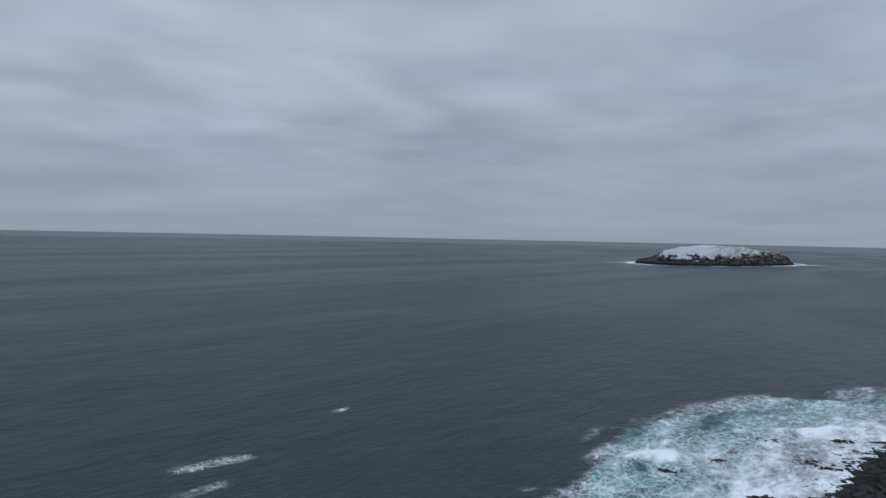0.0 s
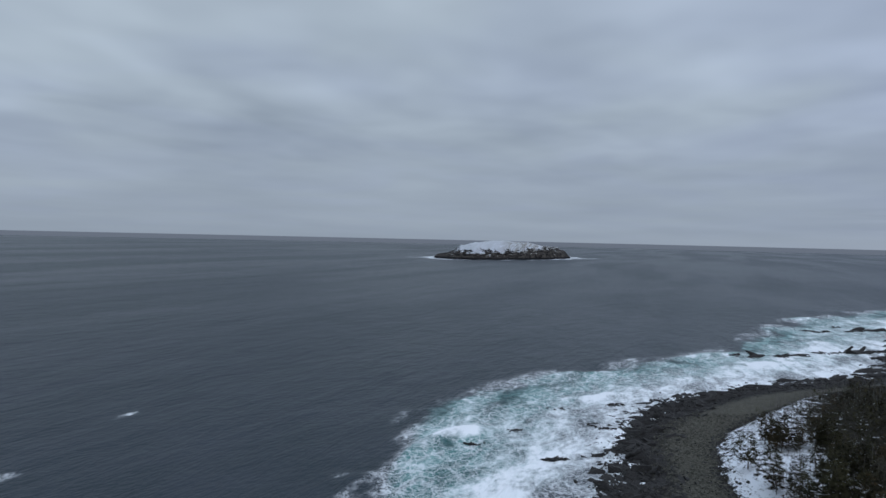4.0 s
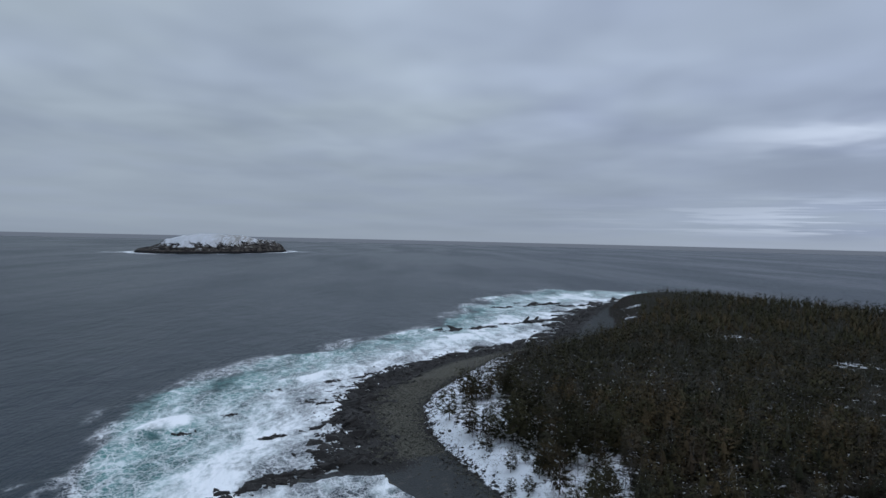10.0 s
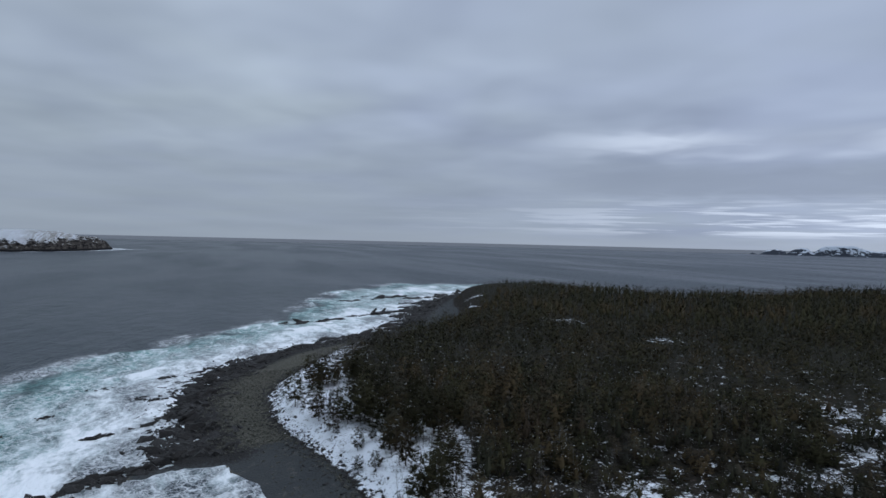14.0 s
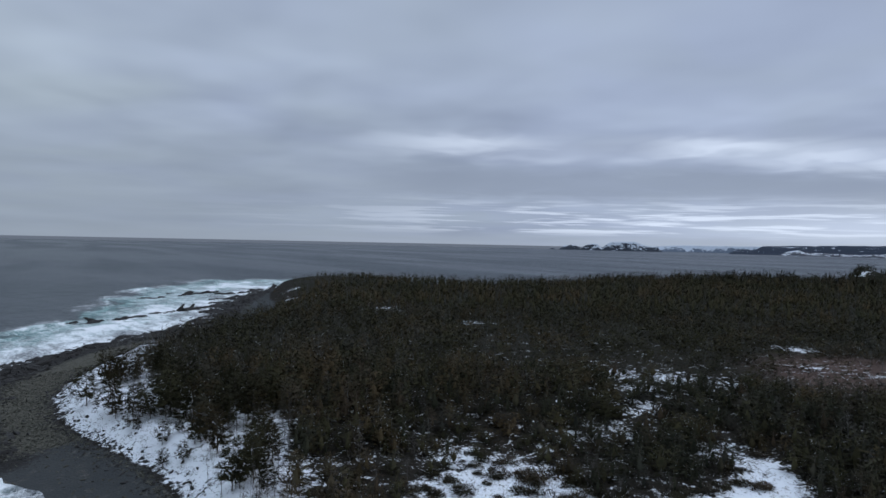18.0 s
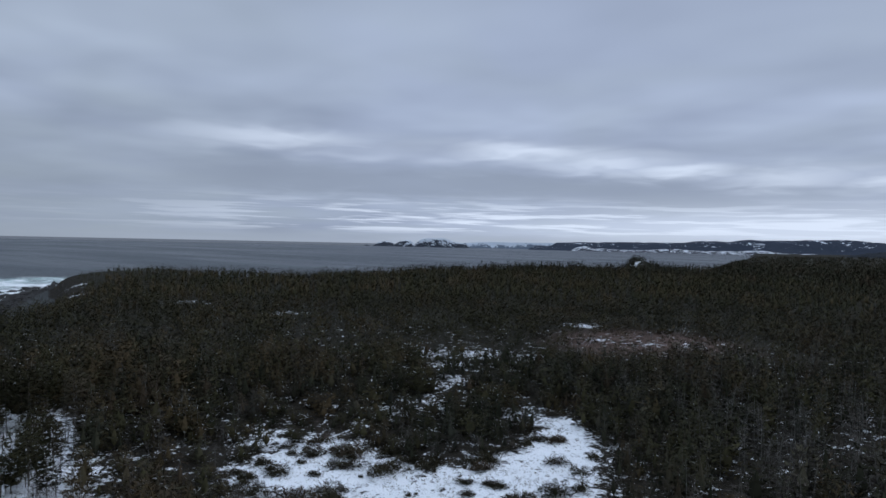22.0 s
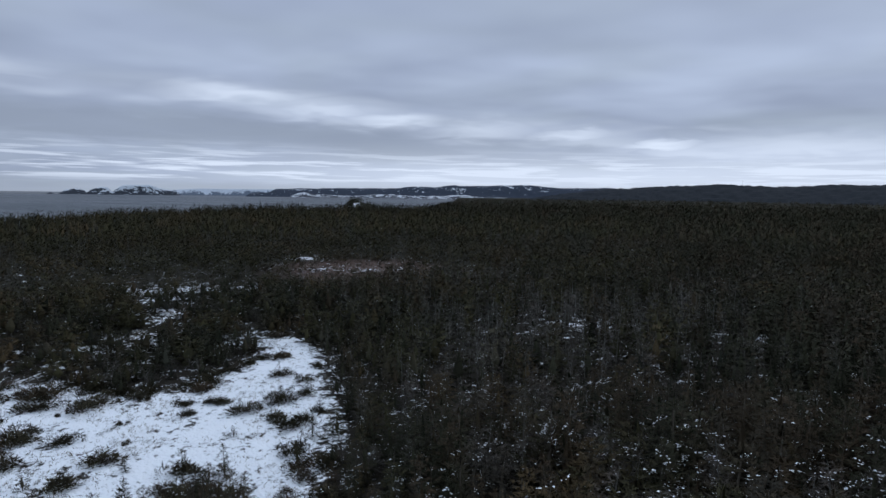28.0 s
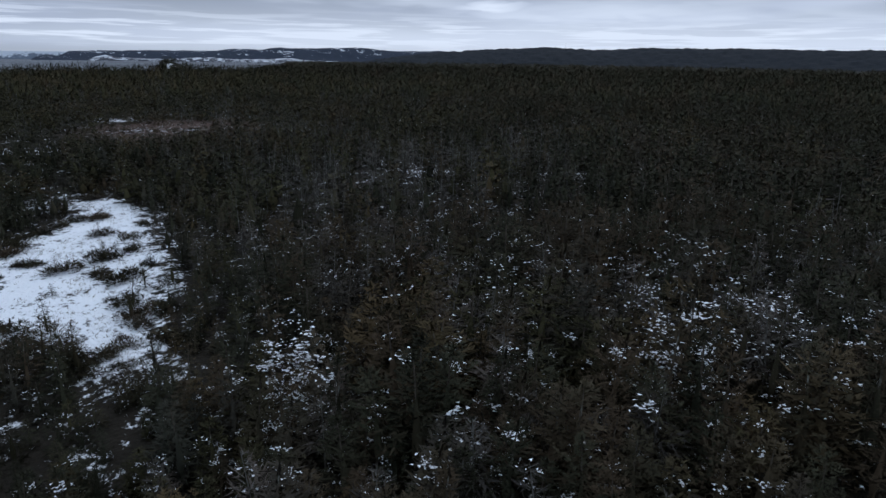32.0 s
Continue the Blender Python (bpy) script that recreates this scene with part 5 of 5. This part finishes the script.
spots = [(51.9, 71.2, 1.2), (53.2, 75.8, 0.7), (48.2, 63.9, 1.5), (55.3, 67.1, 0.65), (60.7, 74.5, 1.2), (64.3, 68.6, 1.6), (62.5, 70.5, 1.4), (66, 71, 1.5), (62.3, 60.7, 1.6), (59.2, 67.1, 1.1), (61, 65.5, 1.2),
         (50.8, 59.6, 1.5), (48.6, 60.5, 1.4), (52.6, 61.2, 1.3), (46.4, 58.4, 1.4), (53.3, 55.2, 0.7), (54.3, 60.4, 0.5), (58.7, 52.9, 0.35), (71.3, 59.4, 1.5), (69.5, 60.5, 1.3), (75, 58.3, 1.2), (67.2, 56.8, 0.8), (66, 50.2, 0.75),
         (63.2, 47.1, 0.6), (71.6, 51.7, 1.2), (73.5, 53, 1.2), (67.7, 46.1, 1.0), (65.5, 41.5, 1.3), (70.4, 38.8, 1.4), (80.2, 44.5, 1.1), (89.7, 49.5, 1.2), (74.4, 37.3, 0.4), (63.9, 35.5, 1.2), (67.8, 32.3, 0.6), (77.6, 54.1, 1.2),
         (44.2, 70.7, 1.3), (44.9, 76.3, 1.2), (49.6, 47, 1.2), (62.3, 61.4, 1.2), (49.6, 37.8, 1.1), (62.6, 33.3, 1.4), (56.1, 29.3, 1.1), (73, 37, 0.7), (85.9, 41.4, 0.8), (52.6, 54.6, 0.9), (43.7, 46, 1.2), (40, 36, 1.6), (42, 28, 1.6),
         (82, 55, 1.3), (86, 56, 1.2), (93, 58, 1.2), (79, 40, 0.9), (47, 68, 1.2), (46, 55, 1.3), (40, 52, 1.5), (39, 46, 1.2), (57, 72, 0.5), (66.4, 49.7, 0.4), (63.5, 47.2, 0.5), (67.6, 47.3, 0.6)]
for k in range(36):
    if k % len(CLEARING) < 5:
        continue
    edge = CLEARING[k % len(CLEARING)], CLEARING[(k + 1) % len(CLEARING)]
    f = rng.rand()
    cx, cy = edge[0][0] * (1 - f) + edge[1][0] * f, edge[0][1] * (1 - f) + edge[1][1] * f
    cx, cy = cx + (66 - cx) * abs(rng.normal(0, 0.06)), cy + (50 - cy) * abs(rng.normal(0, 0.06))
    for j in range(rng.randint(2, 5)):
        spots.append((cx + rng.normal(0, 1.4), cy + rng.normal(0, 1.4), rng.uniform(0.45, 1.15)))
for k in range(10):
    spots.append((rng.uniform(36, 98), rng.uniform(22, 78), rng.uniform(0.12, 0.35)))
sx, sy, sr = np.array(spots).T
ok = inside_by(CLEARING, sx, sy) > -2.0
sz = ground_height(sx, sy) - 0.1
protos = []
for k, form in enumerate(bush_forms):
    root = thing("juniper_bush", None, "low dark juniper bush growing out of the snow", "bush", "bushes of the clearing")
    for slot, q in enumerate(form):
        if len(q):
            held = tagged(sub(("stem", "foliage", "snow_cover")[slot], tri_mesh("scrub", q, [(BARK, HEATH, SNOW)[slot]], None, crown_normals(q).reshape(-1, 3) if slot == 1 else None), held if slot == 2 else root), kind="stuff" if slot == 2 else "")
    protos.append(root)
used = 0
for px, py, pz, pr in zip(sx[ok], sy[ok], sz[ok], sr[ok]):
    at = Matrix.LocRotScale((px, py, pz), Euler((0, 0, rng.rand() * 6.28)), (pr * rng.uniform(0.9, 1.35), pr, 0.4 + 0.85 * pr))
    if used < len(protos):
        protos[used].matrix_basis = at
    else:
        copy_thing(protos[used % len(protos)], Matrix.Identity(4)).matrix_basis = at
    used += 1

low = rng.rand(len(sx)) < 0.9
tx = np.concatenate([sx[ok & low] + rng.normal(0, 1.5, (ok & low).sum()) for k in range(4)])
ty = np.concatenate([sy[ok & low] + rng.normal(0, 1.5, (ok & low).sum()) for k in range(4)])
inside = inside_by(CLEARING, tx, ty) > -1.5
ex, ey = scatter(40, 120, 20, 80, 1.5, 94)
rim_by = inside_by(CLEARING, ex, ey) + 2.5 * rough_at(ex, ey, 6, 2)
close = (rim_by > -4) & (rim_by < 1.8) & (rng.rand(len(ex)) < 0.5)
inside, tx, ty = np.r_[inside, close], np.r_[tx, ex], np.r_[ty, ey]
rows = rows_for(tx[inside], ty[inside], 93, 0.35, 1.0, 0.05)
rows[:, 5] *= 0.55
stand("heath_twigs", "low brown twiggy heath showing through the snow", brush_forms, rows, [GREYWOOD, HEATH, SNOW], "heath")

DRY = make_foliage("dry_grass", (0.075, 0.062, 0.040), (0.19, 0.155, 0.10), (0.13, 0.095, 0.07))
rng = np.random.RandomState(92)
gx, gy = rng.uniform(34, 98, 9000), rng.uniform(22, 78, 9000)
keep = (inside_by(CLEARING, gx, gy) > -1.5) & (rough_at(gx, gy, 7, 3) + 0.25 * rng.rand(9000) > 0.12)
gx, gy = gx[keep], gy[keep]
gz = ground_height(gx, gy)
base = np.repeat(np.stack([gx, gy, gz - 0.03], 1), 4, 0) + rng.normal(0, 0.10, (4 * len(gx), 3)) * (1, 1, 0)
tip = base + rng.normal(0, 0.16, base.shape) * (1, 1, 0) + np.stack([0 * base[:, 0], 0 * base[:, 0], rng.uniform(0.10, 0.38, len(base))], 1)
thing("grass_tufts", tri_mesh("grass_tufts", blades(base, tip, rng.uniform(0.015, 0.045, len(base)), rng), [DRY]), "dry brown grass poking through the snow", "grass", kind="stuff")

x, y = scatter(60, 230, -6, 60, 2.0, 95)
db = inside_by(BANK, x, y)
keep = (db > 0.8) & (db < 22) & (y < 225) & (np.random.RandomState(96).rand(len(x)) < 0.85)
x, y = x[keep], y[keep]
x2, y2 = scatter(70, 230, 0, 120, 3.4, 97)
keep = (open_at(x2, y2) > 0.2) | (bump_at(x2, y2, 178, 72, 26) > 0.5)
x, y = np.concatenate([x, x2[keep]]), np.concatenate([y, y2[keep]])
rows = rows_for(x, y, 98, 0.6, 1.6, 0.05)
stand("bank_scrub", "low dark scrub on the snowy bank and glades", thin_forms, rows, [BARK, HEATH, SNOW], "bushes")


# ---- rocks ----
def boulder(seed, corners):
    """An angular tilted block: the hull of scattered corners."""
    rng = np.random.RandomState(900 + seed)
    p = rng.normal(0, 1, (corners, 3))
    p /= np.linalg.norm(p, axis=1)[:, None]
    p *= rng.uniform(0.6, 1.2, (corners, 1)) * (2.1, 1.0, 0.72)
    p[:, 2] += 0.35 * p[:, 1]
    bm = bmesh.new()
    for co in p:
        bm.verts.new(co)
    bmesh.ops.convex_hull(bm, input=bm.verts)
    bmesh.ops.delete(bm, geom=[v for v in bm.verts if not v.link_faces], context="VERTS")
    bmesh.ops.triangulate(bm, faces=bm.faces)
    me = bpy.data.meshes.new("rock")
    bm.to_mesh(me)
    bm.free()
    me.materials.append(ROCK)
    return me


BIG = [boulder(k + 1, 20) for k in range(8)]
MEDIUM = [boulder(k + 21, 13) for k in range(8)]
SKERRIES = [(-31, 115, 2.4), (-28, 118, 3.0), (-26, 121, 3.2), (-24, 124, 2.6), (-20, 127, 3.2), (-16, 130, 3.4), (-13, 132, 3.0), (-9, 134, 2.8), (-21, 123, 2.0), (-17, 126, 2.0),
            (20, 324, 3.6), (28, 329, 4.5), (38, 334, 4.0), (48, 340, 4.2), (62, 356, 3.6), (84, 350, 4.0), (92, 352, 3.0), (101, 464, 5.5), (110, 468, 4.5), (66, 441, 3.4), (71, 439, 2.6), (76, 445, 2.4), (70, 361, 4.4), (78, 366, 4.6), (88, 372, 4.0),
            (95, 378, 4.5), (-23, 208, 1.8), (-26, 181, 1.6), (-37, 195, 1.7), (-22, 180, 2.2), (-25, 184, 1.2), (4, 236, 3.2), (10, 238, 3.0), (16, 244, 2.6), (-6, 203, 3.0), (-9, 199, 2.8), (1, 214, 2.4), (-51, 152, 1.3),
            (-30, 150, 1.2), (-44, 168, 1.1), (120, 455, 4.0), (130, 462, 4.2), (140, 470, 4.0), (150, 482, 4.2), (165, 498, 4.4), (180, 515, 4.0), (86, 470, 3.0), (92, 452, 3.0), (104, 420, 3.4), (112, 410, 3.2), (100, 398, 3.0)]
rng = np.random.RandomState(120)
placed = []
for cx, cy, size in SKERRIES:
    for k in range(4):
        along, across = rng.normal(0, 0.75 * size), rng.normal(0, 0.32 * size)
        placed.append((cx + along * 0.85 - across * 0.53, cy + along * 0.53 + across * 0.85, size * rng.uniform(0.20, 0.48)))
line = np.array([(-11, 133), (-10, 140), (-12, 158), (-14, 171), (-13, 191), (-7, 208), (1, 224), (10.5, 241), (23, 255), (40, 270), (60, 289), (76, 312), (86, 336), (97, 364), (112, 396), (128, 430), (150, 470)], float)
lengths = np.r_[0, np.cumsum(np.hypot(*np.diff(line, axis=0).T))]
for k in range(94):
    s = lengths[-1] * rng.rand() ** 1.7
    px, py = np.interp(s, lengths, line[:, 0]), np.interp(s, lengths, line[:, 1])
    inland = rng.normal(-1.0, 4.5)
    size = rng.uniform(0.4, 1.7) * (1 + s / 500)
    placed.append((px + inland * 0.95, py - inland * 0.35, size))
for k, (px, py, size) in enumerate(placed):
    ob = thing("shore_rock", (BIG if size > 1.6 else MEDIUM)[k % 8], "wet black rock on the shore" if k >= 4 * len(SKERRIES) else "black rock ledge washed by surf", "rock", "rocks of the shore")
    z = max(float(ground_height(np.array([px]), np.array([py]))[0]), 0.05)
    ob.matrix_basis = Matrix.LocRotScale((px, py, z), Euler((rng.normal(0.25, 0.2), rng.normal(0, 0.2), radians(30) + rng.normal(0, 0.25))), (size * (1 + 0.5 * (py > 220)), size * rng.uniform(0.5, 0.9), size * rng.uniform(0.8, 1.5) * (1 - 0.45 * (py > 220))))

small = []
for k in range(5):
    me = boulder(40 + k, 9)
    v = np.empty(len(me.vertices) * 3)
    me.vertices.foreach_get("co", v)
    tri = np.array([list(p.vertices) for p in me.polygons])
    small.append((v.reshape(-1, 3), tri))
    bpy.data.meshes.remove(me)
def along(path, far):
    run = np.r_[0, np.cumsum(np.hypot(*np.diff(path, axis=0).T))]
    return np.interp(far * run[-1], run, path[:, 0]), np.interp(far * run[-1], run, path[:, 1])


SNOWLINE = np.array([(19, 95), (17, 112), (11, 128), (6, 148), (6, 170), (11, 188), (19, 206)], float)
ax, ay = along(line, rng.rand(6000) ** 1.5)
inland = rng.normal(1.0, 4.6, 6000)
bx, by = along(SNOWLINE, rng.rand(1500))
sk = np.array(SKERRIES)[rng.randint(0, len(SKERRIES), 900)]
run, wide = rng.normal(0, 0.9, 900) * sk[:, 2], rng.normal(0, 0.45, 900) * sk[:, 2]
sl = rng.rand(420) ** 1.6
cx, cy = along(line, sl)
out = rng.normal(-0.5, 4.4, 420)
stone_x = np.r_[cx + out * 0.95, ax + inland * 0.95, sk[:, 0] + run * 0.85 - wide * 0.53, bx + rng.normal(0.2, 1.5, 1500)]
stone_y = np.r_[cy - out * 0.35, ay - inland * 0.35, sk[:, 1] + run * 0.53 + wide * 0.85, by + rng.normal(0, 1.2, 1500)]
stone_size = np.r_[rng.uniform(0.5, 1.5, 420) * (1 + 0.8 * sl), 0.18 + 0.75 * rng.rand(6000) ** 2.6 + 0.8 * (rng.rand(6000) > 0.96), 0.25 + 0.7 * rng.rand(900) ** 2, 0.12 + 0.4 * rng.rand(1500) ** 2]
STONE_Z = ground_height(stone_x, stone_y)
verts, faces, total = [], [], 0
for k in range(len(stone_x)):
    v, f = small[k % 5]
    t = rng.normal(0.55, 0.3) if k < 420 else rng.rand() * 6.28
    w = np.stack([v[:, 0] * math.cos(t) - v[:, 1] * math.sin(t), v[:, 0] * math.sin(t) + v[:, 1] * math.cos(t), v[:, 2] * (0.7 if k < 420 else 1.0)], 1) * stone_size[k]
    verts.append(w + (stone_x[k], stone_y[k], max(float(STONE_Z[k]), -0.05))), faces.append(f + total)
    total += len(v)
verts = np.concatenate(verts)
thing("shore_stones", mesh_of("shore_stones", verts, np.concatenate(faces), [ROCK]), "scattered black stones along the beach", "stones", kind="stuff")

# ---- pebbles of the beach ----
pebbles = []
for k in range(5):
    me = boulder(70 + k, 7)
    v = np.empty(len(me.vertices) * 3)
    me.vertices.foreach_get("co", v)
    pebbles.append((v.reshape(-1, 3) * (0.6, 0.9, 0.8), np.array([list(p.vertices) for p in me.polygons])))
    bpy.data.meshes.remove(me)
rng = np.random.RandomState(140)
COUNT = 12000
sx, sy = along(SNOWLINE, rng.rand(COUNT) ** 1.25)
wx = np.interp(sy, [92, 108, 120, 132, 140, 165, 190, 206, 225, 249], [5, 2, -3, -9, -14, -13, -12, -2, 6, 21])
far = rng.rand(COUNT)
keep = rng.rand(COUNT) < np.where(sy < 132, 0.06 + 0.6 * (far > 0.88), 1.0)
sx, sy = (wx + 4 + (sx - wx - 4) * far)[keep], (sy + rng.normal(0, 1.5, COUNT))[keep]
size = 0.12 + 0.42 * rng.rand(len(sx)) ** 2.4
base_z = ground_height(sx, sy)
verts, faces, total = [], [], 0
for k in range(len(sx)):
    v, f = pebbles[k % 5]
    t = rng.rand() * 6.28
    w = np.stack([v[:, 0] * math.cos(t) - v[:, 1] * math.sin(t), v[:, 0] * math.sin(t) + v[:, 1] * math.cos(t), v[:, 2]], 1) * size[k]
    verts.append(w + (sx[k], sy[k], base_z[k])), faces.append(f + total)
    total += len(v)
thing("beach_pebbles", mesh_of("beach_pebbles", np.concatenate(verts), np.concatenate(faces), [PEBBLE]), "grey and brown pebbles strewn over the beach", "stones", kind="stuff")
